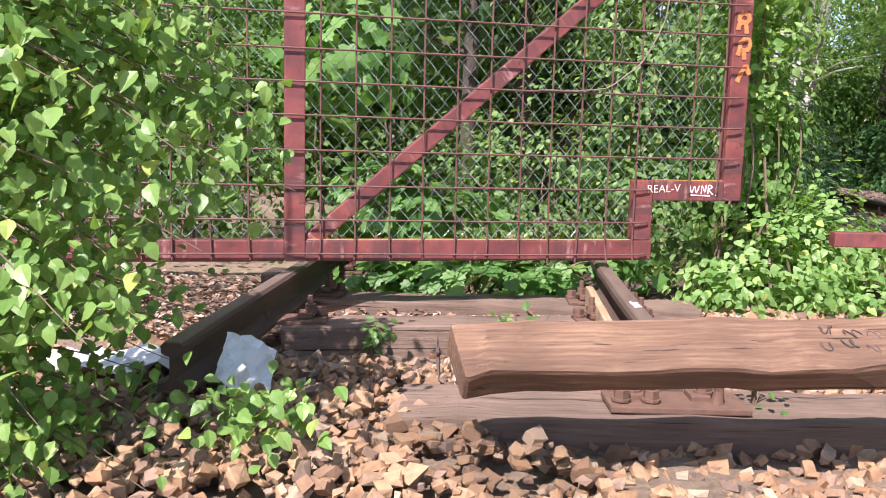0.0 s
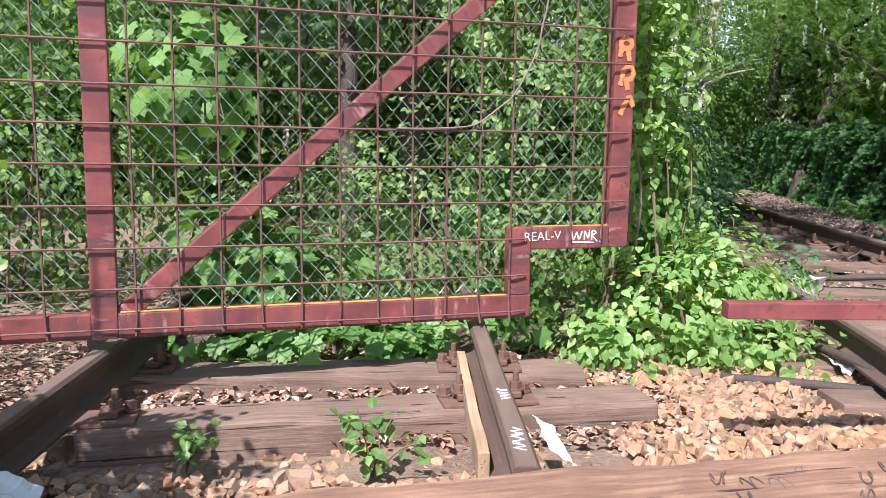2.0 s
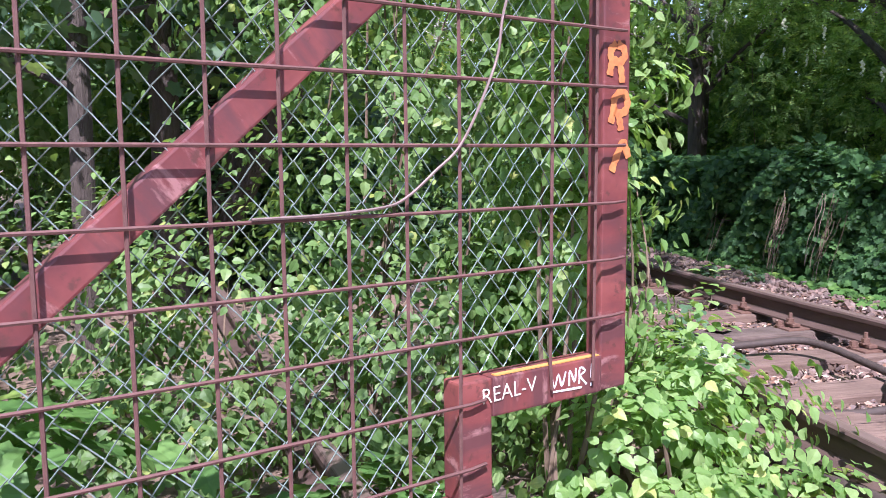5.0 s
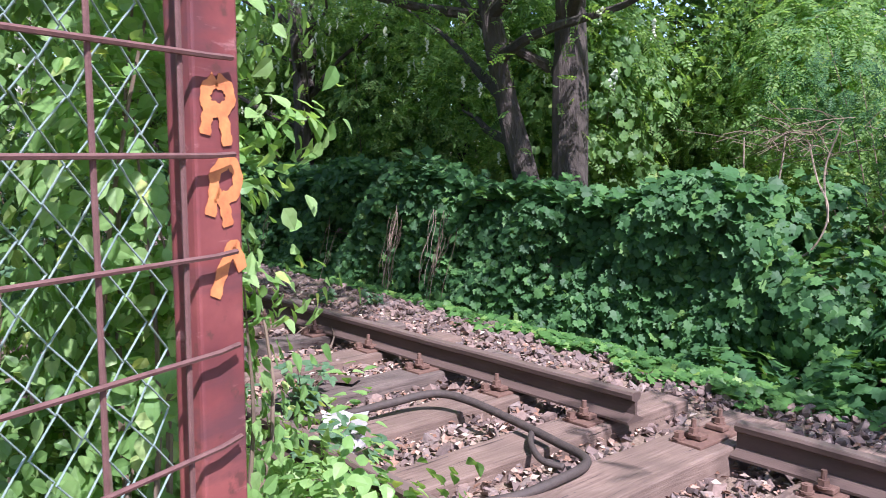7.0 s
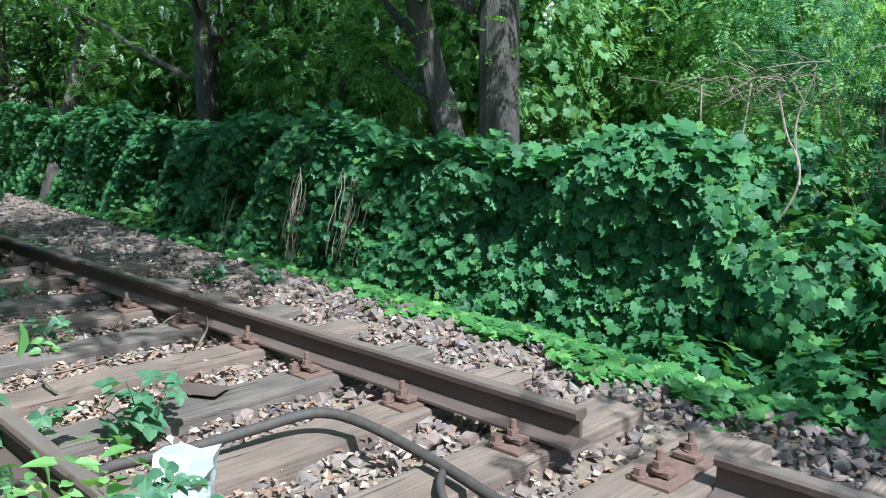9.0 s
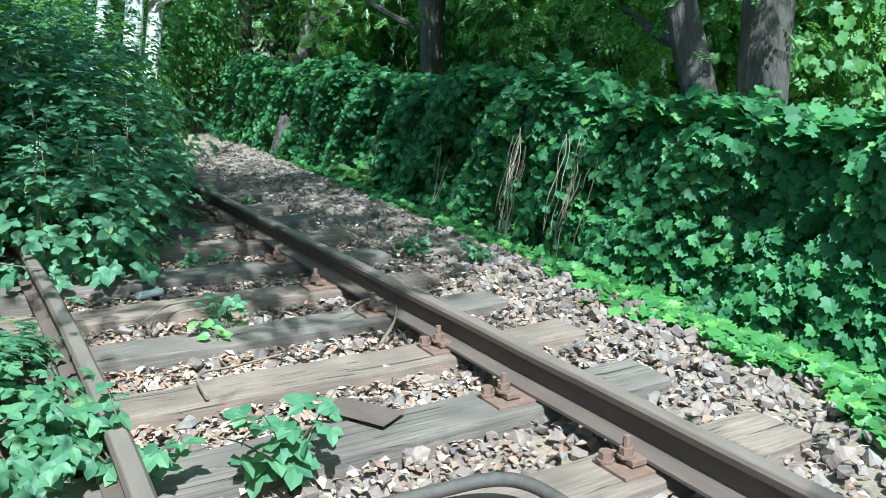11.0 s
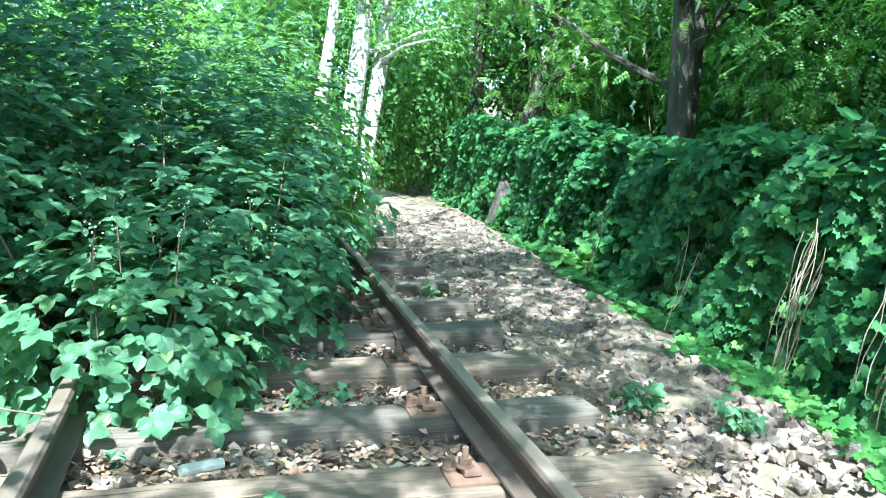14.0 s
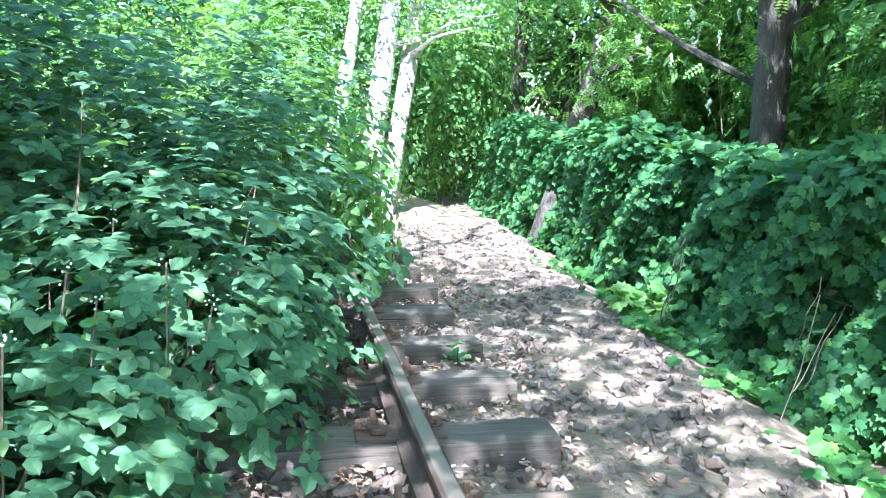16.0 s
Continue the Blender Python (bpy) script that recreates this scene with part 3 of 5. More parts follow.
bar_between("bottom_rail", (-1.70, 0.265), (0.012, 0.265), 0.10, 0.07)
bar_between("bottom_rail", (-3.60, 0.265), (-1.795, 0.265), 0.10, 0.07)
bar_between("middle_post", (-1.7475, 0.215), (-1.7475, TOP), 0.095, 0.078)
bar_between("step_post", (-0.042, 0.3155), (-0.042, 0.6145), 0.10, 0.069)
bar_between("step_rail", (0.009, 0.565), (0.387, 0.565), 0.10, 0.07)
bar_between("end_post", (0.438, 0.515), (0.438, TOP), 0.10, 0.056)
bar_between("top_rail", (-3.60, TOP + 0.05), (0.488, TOP + 0.05), 0.10, 0.07)
bar_between("far_post", (-3.64, 0.215), (-3.64, TOP), 0.095, 0.078)
bar_between("brace", (-1.725, 0.264), (0.36, 2.085), 0.076, 0.05, 0.004)
bar_between("brace", (-3.56, 0.60), (-1.82, 2.30), 0.082, 0.05, 0.004)


def strip(name, x0, x1, z):
    bm = bmesh.new()
    box(bm, (x1 - x0, 0.018, 0.003), ((x0 + x1) / 2, -0.024, z), rough=0.001, cuts=4)
    part(name, bm, OCHRE, gate, "ochre primer showing along the upper edge")


strip("primer_edge", -1.69, -0.10, 0.3175)
strip("primer_edge", 0.02, 0.38, 0.6175)
UPRIGHTS = [-3.50, -3.34, -3.18, -3.02, -2.86, -2.70, -2.55, -2.42, -2.29, -2.121, -1.953, -1.63, -1.47, -1.31, -1.155, -0.996, -0.838, -0.682, -0.535, -0.386, -0.240, -0.096]
for s in UPRIGHTS + [0.19, 0.345]:
    bm = bmesh.new()
    low = 0.225 if s < 0 else 0.555
    w = 0.004 * math.sin(s * 40)
    tube(bm, [(s + 0.006 * math.sin(s * 70), -0.047 - (0.02 if -0.3 < s < 0 else 0), low - (0.02 if -0.6 < s < 0 else 0)), (s, -0.044, low + 0.07), (s + w, -0.043, 1.2), (s, -0.043, TOP)], 0.0046, 6)
    part("upright_rod", bm, ROD, gate)
for z in [0.245, 0.405, 0.565, 0.725, 0.877, 1.028, 1.178, 1.33, 1.477, 1.625, 1.775, 1.925, 2.075, 2.225]:
    bm = bmesh.new()
    right = 0.455 if z > 0.6 else -0.02
    sag = 0.004 * math.sin(z * 31)
    tube(bm, [(-3.6, -0.053, z + 0.012), (-1.75, -0.053, z + 0.006 + sag), (-0.7, -0.053, z), (right - 0.05, -0.051, z), (right, -0.045, z + 0.002)], 0.0046, 6)
    part("cross_rod", bm, ROD, gate)


def chain_link(x0, x1, z0, z1, y):
    """Woven wire: zigzag wires side by side, each hooked on the next."""
    bm = bmesh.new()
    w, h = 0.040, 0.046
    n = int((x1 - x0) / w)
    for k in range(n):
        x = x0 + (k + 0.5) * w
        pts = []
        m = int((z1 - z0) / h)
        for j in range(m + 1):
            sgn = 1 if (j + k) % 2 else -1
            pts.append((x + sgn * w * 0.53 + 0.004 * math.sin(j * 1.3 + k * 0.7), y + 0.003 * sgn, z0 + j * h + 0.003 * math.sin(k * 1.9 + j)))
        tube(bm, pts, 0.0021, 3, cap=False)
    return bm


part("chain_link", chain_link(-1.69, -0.09, 0.32, TOP, 0.0), GREENWIRE, gate, "green-grey woven chain-link wire")
part("chain_link", chain_link(-0.09, 0.385, 0.625, TOP, 0.0), GREENWIRE, gate, "green-grey woven chain-link wire")
part("chain_link", chain_link(-3.59, -1.80, 0.32, TOP, 0.0), GREENWIRE, gate, "green-grey woven chain-link wire")
bm = bmesh.new()
tube(bm, curve_pts([(0.06, -0.065, 2.0), (0.045, -0.062, 1.6), (0.02, -0.06, 1.469), (-0.002, -0.06, 1.364), (-0.095, -0.062, 1.191), (-0.178, -0.062, 1.119), (-0.25, -0.062, 1.066), (-0.31, -0.062, 1.046), (-0.45, -0.062, 1.036), (-0.61, -0.062, 1.034)]), 0.0036, 6)
part("loose_wire", bm, WIRE_GREY, gate, "dull grey-brown loose wire hanging over the rods")


def strokes(name, lines, mat, wide, y, label):
    """Painted strokes in the gate's plane: each a flat ribbon through points (x, z)."""
    bm = bmesh.new()
    for j, ln in enumerate(lines):
        pts = [Vector((p.x, 0, p.z)) for p in curve_pts([(p[0], 0, p[1]) for p in ln], 4)]
        left, right = [], []
        for i, p in enumerate(pts):
            d = (pts[min(i + 1, len(pts) - 1)] - pts[max(i - 1, 0)]).normalized()
            nrm = Vector((-d.z, 0, d.x)) * wide * 0.5 * (1 + 0.16 * math.sin(i * 1.9 + j))
            off = Vector((0, y - 0.0004 * j, 0))
            left.append(bm.verts.new(p + nrm + off))
            right.append(bm.verts.new(p - nrm + off))
        for i in range(len(pts) - 1):
            bm.faces.new((left[i], left[i + 1], right[i + 1], right[i]))
    part(name, bm, mat, gate, label)


F = -0.0305
strokes("spray_mark", [[(0.436, 1.445), (0.460, 1.434), (0.464, 1.413), (0.444, 1.399), (0.416, 1.406), (0.412, 1.427), (0.434, 1.446)], [(0.417, 1.405), (0.412, 1.385), (0.408, 1.362)], [(0.444, 1.400), (0.452, 1.37), (0.455, 1.345)]], ORANGE, 0.023, F, "orange sprayed letter")
strokes("spray_mark", [[(0.414, 1.238), (0.424, 1.274), (0.428, 1.303), (0.456, 1.321), (0.476, 1.303), (0.472, 1.274), (0.444, 1.263), (0.428, 1.270)], [(0.440, 1.266), (0.449, 1.24), (0.453, 1.219)]], ORANGE, 0.023, F, "orange sprayed letter")
strokes("spray_mark", [[(0.420, 1.11), (0.436, 1.146), (0.460, 1.185), (0.469, 1.180), (0.484, 1.146)]], ORANGE, 0.024, F, "orange sprayed letter")
F = -0.0405
strokes("scribble", [[(0.20, 0.592), (0.212, 0.556), (0.226, 0.588), (0.238, 0.556), (0.252, 0.592)], [(0.264, 0.552), (0.266, 0.592), (0.284, 0.56), (0.288, 0.596)], [(0.300, 0.552), (0.302, 0.594), (0.322, 0.584), (0.304, 0.572), (0.328, 0.546)], [(0.205, 0.545), (0.31, 0.541)], [(0.345, 0.60), (0.343, 0.562)], [(0.342, 0.548), (0.343, 0.540)]], WHITEPAINT, 0.006, F + 0.004, "white scribbled tag")


def lettering(text, size, m, mat, label):
    cu = bpy.data.curves.new("lettering", "FONT")
    cu.body, cu.size, cu.extrude, cu.offset = text, size, 0.0006, -0.0006
    tmp = new("lettering_source", cu)
    me = bpy.data.meshes.new_from_object(tmp.evaluated_get(bpy.context.evaluated_depsgraph_get()))
    bpy.data.objects.remove(tmp)
    me.materials.append(mat)
    ob = new("lettering", me)
    ob.parent = gate
    ob.matrix_local = m
    return tagged(ob, label)


lettering("REAL-V", 0.056, pose(-0.028, F + 0.003, 0.553, 90, -2, 0), CREAM, "cream painted word on red steel")

# short red barrier arm beside the gate, on its post
arm = thing("barrier_arm", pose(0.73, -1.0, -0.12), "short red-painted steel barrier arm on a post", "barrier")
bm = bmesh.new()
box(bm, (1.5, 0.06, 0.055), (0.75, 0, 0.575), bevel=0.004, rough=0.001, cuts=5)
part("arm", bm, RED, arm)
bm = bmesh.new()
box(bm, (0.08, 0.08, 0.62), (1.54, 0.0, 0.31), bevel=0.005)
part("post", bm, RED, arm)

# ---- greenery ----
def bush(name, blobs, n, size, shape, mat, label, category="shrub", stems=7, seed=1, shell=(0.5, 1.05), droop=0.6, floor=-0.15, rough=0.25, stem_mat=None, group="", up=0.55, gaps=-0.7, grain=0.22):
    """A shrub: woody stems reaching into blobs of leaves."""
    c0 = Vector(blobs[0][0])
    root = thing(name, pose(0, 0, 0), label, category, group)
    r = random.Random(seed)
    for k in range(stems):
        bm = bmesh.new()
        b = blobs[k % len(blobs)]
        tip = Vector(b[0]) + Vector((r.uniform(-0.6, 0.6) * b[1][0], r.uniform(-0.6, 0.6) * b[1][1], r.uniform(0.0, 0.7) * b[1][2]))
        foot = Vector((c0.x + r.uniform(-0.3, 0.3), c0.y + r.uniform(-0.3, 0.3), 0))
        foot = foot.lerp(Vector((tip.x, tip.y, 0)), 0.45)
        foot.z = float(ground_z(np.array(foot.x), np.array(foot.y))) - 0.03
        mid = foot.lerp(tip, 0.5) + Vector((r.uniform(-0.15, 0.15), r.uniform(-0.15, 0.15), 0.1))
        tube(bm, curve_pts([foot, mid, tip], 4), [0.011 - 0.0011 * i for i in range(9)], 5)
        part("stem", bm, stem_mat or TWIG, root)
    part_mesh("foliage", scatter(name, blobs, n, size, shape, mat, shell, droop, seed, floor, rough, up, gaps, grain), root, kind="stuff")
    return root


# thicket behind the gate
bush("thicket", [((0.1, 1.7, 0.45), (1.0, 0.8, 0.75)), ((0.45, 1.6, 1.1), (0.75, 0.7, 0.9)), ((0.35, 2.1, 2.1), (0.8, 0.8, 1.0)), ((0.75, 1.5, 1.8), (0.45, 0.6, 0.8)), ((0.5, 1.0, 0.25), (0.7, 0.4, 0.55)), ((-0.5, 1.2, 0.05), (0.7, 0.5, 0.42)), ((-0.9, 2.3, 0.3), (0.9, 0.6, 0.6))], 28000, (0.028, 0.058), OVATE, LEAF_BUSH, "sunlit thicket of small bright green leaves behind a gate", stems=22, seed=3, rough=0.4, gaps=-0.05, grain=0.34)
# This half takes the darker leaf colour in place of canopy shade.
bush("thicket", [((-2.7, 1.7, 0.6), (0.8, 0.7, 0.9)), ((-3.6, 1.4, 1.3), (1.1, 0.8, 1.4)), ((-2.6, 2.2, 2.2), (0.9, 0.8, 1.0)), ((-4.4, 0.8, 0.7), (1.0, 0.9, 1.0))], 17000, (0.035, 0.07), OVATE, LEAF_WOOD, "leafy shrub crowding the gate's far half", stems=14, seed=4, rough=0.4, gaps=-0.6, grain=0.34)
bush("young_maple", [((-1.45, 0.75, 1.25), (0.36, 0.3, 0.4)), ((-1.25, 0.6, 0.4), (0.4, 0.3, 0.25)), ((-1.5, 0.8, 1.95), (0.4, 0.35, 0.3))], 360, (0.08, 0.14), LOBED, LEAF_MAPLE, "young maple with broad bright lobed leaves", stems=5, seed=5)
bush("maple_seedlings", [((-0.75, 0.25, 0.02), (0.75, 0.3, 0.14)), ((-0.1, 0.42, 0.05), (0.5, 0.25, 0.18)), ((-0.95, 0.45, 0.2), (0.5, 0.3, 0.35))], 700, (0.06, 0.11), LOBED, LEAF_MAPLE, "patch of maple seedlings under the gate", stems=8, seed=6, floor=-0.1)
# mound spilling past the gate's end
bush("climber_mound", [((1.0, 0.45, 0.08), (0.5, 0.40, 0.36)), ((1.38, 0.68, 0.14), (0.42, 0.42, 0.42)), ((0.9, 0.95, 0.55), (0.32, 0.4, 0.62)), ((1.45, 1.3, 0.05), (0.45, 0.5, 0.32)), ((1.1, 1.5, 0.5), (0.4, 0.6, 0.65)), ((0.75, 0.15, -0.02), (0.4, 0.22, 0.2)), ((1.35, 0.25, -0.03), (0.45, 0.3, 0.16))], 11500, (0.035, 0.065), OVATE, LEAF_FRESH_LIT, "sunlit green climber mound spilling over a rail", stems=14, seed=8, rough=0.4)
bush("climber_sprays", [((0.88, 0.62, 1.75), (0.26, 0.28, 0.28)), ((0.92, 0.62, 1.38), (0.28, 0.2, 0.10)), ((0.90, 0.60, 1.02), (0.24, 0.2, 0.10)), ((0.80, 0.75, 2.3), (0.4, 0.35, 0.45)), ((0.78, 0.7, 1.2), (0.22, 0.3, 0.4)), ((0.98, 1.05, 1.55), (0.30, 0.4, 0.55)), ((1.05, 1.0, 0.9), (0.28, 0.35, 0.5)), ((1.0, 0.85, 1.75), (0.24, 0.25, 0.3))], 5200, (0.035, 0.065), OVATE, LEAF_FRESH_LIT, "leafy climber sprays beside the gate post", stems=9, seed=9, droop=0.2, rough=0.5, up=1.3, gaps=-0.2)
# birch twigs in front of the gate
def birch_sprays():
    root = thing("birch_sapling", pose(0, 0, 0), "leafy birch sapling overhanging the rusty rail in sun", "tree")
    r = random.Random(11)
    places, faces = [], []
    bm = bmesh.new()
    base = Vector((-2.15, -2.35, -0.12))
    tube(bm, [base, base + Vector((0.02, 0.05, 0.9)), base + Vector((-0.1, 0.1, 2.0)), base + Vector((-0.05, 0.2, 3.0))], [0.035, 0.028, 0.02, 0.008], 7)
    for k in range(100):
        z = r.uniform(0.0, 1.7)
        a = base + Vector((0, 0.05, z))
        reach = r.uniform(0.45, 1.12) if 0.45 < z < 1.4 else r.uniform(0.4, 0.95)
        ang = r.uniform(-0.75, 0.9)
        tip = a + Vector((math.cos(ang) * reach, math.sin(ang) * reach, r.uniform(-0.4, 0.1)))
        mid = a.lerp(tip, 0.5) + Vector((0, 0, 0.12))
        pts = curve_pts([a, mid, tip], 8)
        tube(bm, pts, [0.005 - 0.00025 * i for i in range(len(pts))], 4)
        for i, p in enumerate(pts[3:]):
            for j in range(6):
                q = p + Vector((r.gauss(0, 0.06), r.gauss(0, 0.06), r.gauss(-0.03, 0.06)))
                edge = -1.10 if q.z > 0.55 else -1.34 if q.z > 0.25 else -1.56
                if q.x < edge + 0.06 * math.sin(q.z * 17) and q.z > -0.08 and q.x > -2.0 and q.y > -2.75:
                    places.append(q)
                    faces.append((r.gauss(0.0, 0.6), r.gauss(-0.8, 0.6), r.gauss(0.7, 0.5)))
    for k in range(120):
        q = Vector((-1.14 + r.gauss(0, 0.11), -2.25 + r.gauss(0, 0.1), 0.10 + r.gauss(0, 0.05)))
        places.append(q)
        faces.append((r.gauss(0.0, 0.5), r.gauss(-0.6, 0.5), 0.8))
    tagged(part("twigs", bm, TWIG, root), kind="stuff")
    pl, fc = np.array(places), np.array(faces)
    rr = np.random.default_rng(12)
    me = leaf_cloud("birch_leaves", pl, fc, rr.uniform(0.028, 0.058, len(pl)), OVATE, LEAF_BIRCH, 0.9, rr)
    part_mesh("foliage", me, root, kind="stuff")


birch_sprays()


def weed(at, n, size, label, mat=LEAF_BUSH, h=0.2, seed=1, shape=OVATE):
    root = thing("weed", pose(*at), label, "weed", "weeds between the sleepers")
    r = random.Random(seed)
    pl, fc = [], []
    for k in range(5):
        bm = bmesh.new()
        tip = Vector((r.gauss(0, h * 0.4), r.gauss(0, h * 0.4), h * r.uniform(0.6, 1.1)))
        pts = curve_pts([(0, 0, -0.02), tip * 0.5 + Vector((0, 0, 0.03)), tip], 4)
        tube(bm, pts, [0.004 - 0.0003 * i for i in range(len(pts))], 4)
        part("stem", bm, TWIG, root)
        for j in range(n // 5):
            p = pts[r.randint(2, len(pts) - 1)]
            pl.append(p + Vector((r.gauss(0, 0.03), r.gauss(0, 0.03), r.gauss(0, 0.02))))
            fc.append((r.gauss(0, 0.5), r.gauss(-0.3, 0.5), 1))
    rr = np.random.default_rng(seed)
    part_mesh("foliage", leaf_cloud("weed", np.array(pl), np.array(fc), rr.uniform(size[0], size[1], len(pl)), shape, mat, 0.4, rr), root)


weed((-0.42, -1.12, -0.06), 60, (0.03, 0.06), "small bright weed between two sleepers", h=0.2, seed=2)
weed((0.28, -1.66, 0.0), 20, (0.025, 0.04), "tiny yellow-green sprout beside a rusty plate", LEAF_COVER, 0.09, 3)
weed((-1.02, -1.05, -0.06), 40, (0.03, 0.055), "low weed at the end of a sleeper", h=0.14, seed=4)
weed((2.58, 2.44, -0.05), 30, (0.09, 0.15), "bramble sucker rising between the sleepers", LEAF_BRAMBLE, 0.3, 5, TREFOIL)
weed((2.15, 2.6, -0.05), 60, (0.07, 0.12), "bramble sucker beside the rail", LEAF_BRAMBLE, 0.3, 6, TREFOIL)
weed((2.0, 1.6, -0.05), 60, (0.07, 0.12), "bramble sucker beside the rail", LEAF_BRAMBLE, 0.3, 7, TREFOIL)
weed((2.95, 3.95, -0.05), 25, (0.06, 0.1), "bramble shoot between two sleepers", LEAF_BRAMBLE, 0.18, 8, TREFOIL)
weed((4.74, 4.95, -0.1), 40, (0.06, 0.1), "leafy shoot on the ballast shoulder", LEAF_BRAMBLE, 0.15, 9, TREFOIL)
weed((5.05, 4.58, -0.12), 34, (0.06, 0.1), "leafy shoot on the ballast shoulder", LEAF_BRAMBLE, 0.2, 10, TREFOIL)

weed((6.38, 8.6, -0.28), 90, (0.09, 0.15), "bright yellow-green shoots at the fence's foot", LEAF_FRESH_LIT, 0.34, 11, LOBED)
weed((3.30, 5.2, -0.08), 30, (0.06, 0.1), "bramble sucker between two sleepers", LEAF_BRAMBLE, 0.2, 12, TREFOIL)
weed((4.62, 7.6, -0.12), 16, (0.05, 0.08), "small seedling on the ballast", LEAF_BRAMBLE, 0.12, 13, LOBED)
weed((2.85, 3.75, -0.06), 12, (0.05, 0.08), "small seedling among dry leaves", LEAF_FRESH_LIT, 0.1, 14)


# fence overgrown with vine
def fence_x(y):
    return 5.28 + 0.17 * y


def vine_fence():
    root = thing("overgrown_fence", pose(0, 0, 0), "low fence completely covered in dark green vine leaves", "fence")
    for y in np.arange(1.4, 22, 2.0):
        bm = bmesh.new()
        tube(bm, [(fence_x(y) + 0.25, y, -0.35), (fence_x(y) + 0.25, y, 0.9)], 0.03, 8)
        part("post", bm, TWIG, root)
    for z in (0.0, 0.3, 0.6, 0.85):
        bm = bmesh.new()
        tube(bm, [(fence_x(y) + 0.25, y, z) for y in np.arange(1.4, 22, 1.0)], 0.004, 4)
        part("wire", bm, TWIG, root)
    r = np.random.default_rng(21)
    n = 58000
    y = 0.1 + 19.5 * r.beta(1.0, 1.9, n)
    z = r.uniform(-0.33, 1.4, n)
    lump = 0.09 * np.sin(y * 2.3 + 1) * np.sin(z * 3 + y) + 0.10 * np.sin(y * 5.1 + z * 4)
    top = 0.95 + 0.016 * y + 0.08 * np.sin(y * 1.3) + 0.07 * np.sin(y * 3.7 + 1) - 1.6 * np.clip(1.3 - y, 0, 1.1)
    belly = 0.24 * np.clip((0.4 - z), 0, 1) + 0.45 * np.clip(z - top + 0.15, 0, 0.3) * -2.2
    x = fence_x(y) - lump - belly + r.uniform(0, 0.38, n) + 0.04
    keep = (z < top + 0.06 * r.normal(size=n)) & clumped(np.stack([x, y, z], 1), r, -1.1, 0.3)
    p = np.stack([x, y, z], 1)[keep]
    f = np.stack([np.full(n, -1.0), np.full(n, -0.35), 0.75 + 0.9 * np.clip(z - 0.6, 0, 1)], 1)[keep] + r.normal(size=(keep.sum(), 3)) * 0.5
    s = r.uniform(0.045, 0.105, len(p))
    part_mesh("vine_leaves", leaf_cloud("vine_leaves", p, f, s, LOBED, LEAF_VINE, 1.0, r), root, "overlapping dark lobed leaves", kind="stuff")
    # the flat crown of the vine, lying back over the fence
    n = 9000
    y = 1.25 + 20 * r.beta(1.0, 1.7, n)
    d = r.uniform(0, 1.3, n)
    z = 0.96 + 0.016 * y + 0.08 * np.sin(y * 1.3) + 0.07 * np.sin(y * 3.7 + 1) - 0.25 * d * d + r.normal(0, 0.05, n)
    p = np.stack([fence_x(y) + 0.1 + d, y, z], 1)
    f = np.stack([np.full(n, -0.3), np.full(n, -0.3), np.ones(n)], 1) + r.normal(size=(n, 3)) * 0.35
    part_mesh("vine_crown", leaf_cloud("vine_crown", p, f, r.uniform(0.07, 0.14, n), LOBED, LEAF_VINE, 0.3, r), root, kind="stuff")
    q = random.Random(5)
    for y0, many, hi0, spread in ((5.22, 16, 0.72, 0.07), (4.42, 12, 0.72, 0.10), (6.5, 4, 0.6, 0.05), (8.2, 5, 0.5, 0.06)):
        for k in range(many):
            bm = bmesh.new()
            y = y0 + q.gauss(0, spread)
            x = fence_x(y) - 0.22 - q.uniform(0, 0.08)
            hi, lo = hi0 + q.uniform(-0.25, 0.08), q.uniform(-0.2, 0.25)
            pts = [(x - 0.08 * t + q.gauss(0, 0.010), y + 0.12 * t + q.gauss(0, 0.010), hi + (lo - hi) * t) for t in (0, 0.2, 0.4, 0.6, 0.8, 1.0)]
            tube(bm, curve_pts(pts, 3), 0.0028, 4)
            part("dead_stem", bm, TWIG if k % 3 else DRY, root)


vine_fence()

# low shrubs where the fence ends, and the strip of ground cover at its foot
# Vine leaf colour on the elder: its darkness stands in for shade.
bush("elder_shrub", [((7.6, 0.6, 1.2), (0.7, 0.7, 0.9)), ((8.3, -0.6, 1.0), (0.8, 0.8, 1.2)), ((7.9, 1.6, 1.9), (0.8, 0.8, 0.7)), ((8.2, -1.9, 0.8), (0.8, 0.8, 1.1)), ((9.0, 0.3, 2.3), (0.9, 1.0, 0.7))], 4600, (0.08, 0.15), PINNATE, LEAF_VINE, "tall open shrub beyond the fence's end", stems=16, seed=34, shell=(0.3, 1.05), rough=0.5)
bush("low_shrub", [((5.6, -0.2, 0.1), (0.6, 0.7, 0.55)), ((6.2, -0.9, 0.2), (0.8, 0.8, 0.6)), ((5.2, -1.2, -0.05), (0.6, 0.9, 0.45)), ((4.95, 0.25, -0.15), (0.45, 0.6, 0.3)), ((5.0, 1.15, -0.2), (0.35, 0.5, 0.25)), ((6.6, -2.2, 0.4), (0.9, 0.9, 0.9)), ((6.6, 0.5, -0.05), (0.6, 0.7, 0.4)), ((5.75, 0.75, 0.2), (0.5, 0.5, 0.5)), ((6.5, 0.2, 0.5), (0.6, 0.7, 0.6)), ((6.9, 1.2, 0.5), (0.5, 0.6, 0.7))], 10500, (0.055, 0.10), LOBED, LEAF_VINE, "low vine-grown shrub at the fence's end", stems=8, seed=31, floor=-0.35)


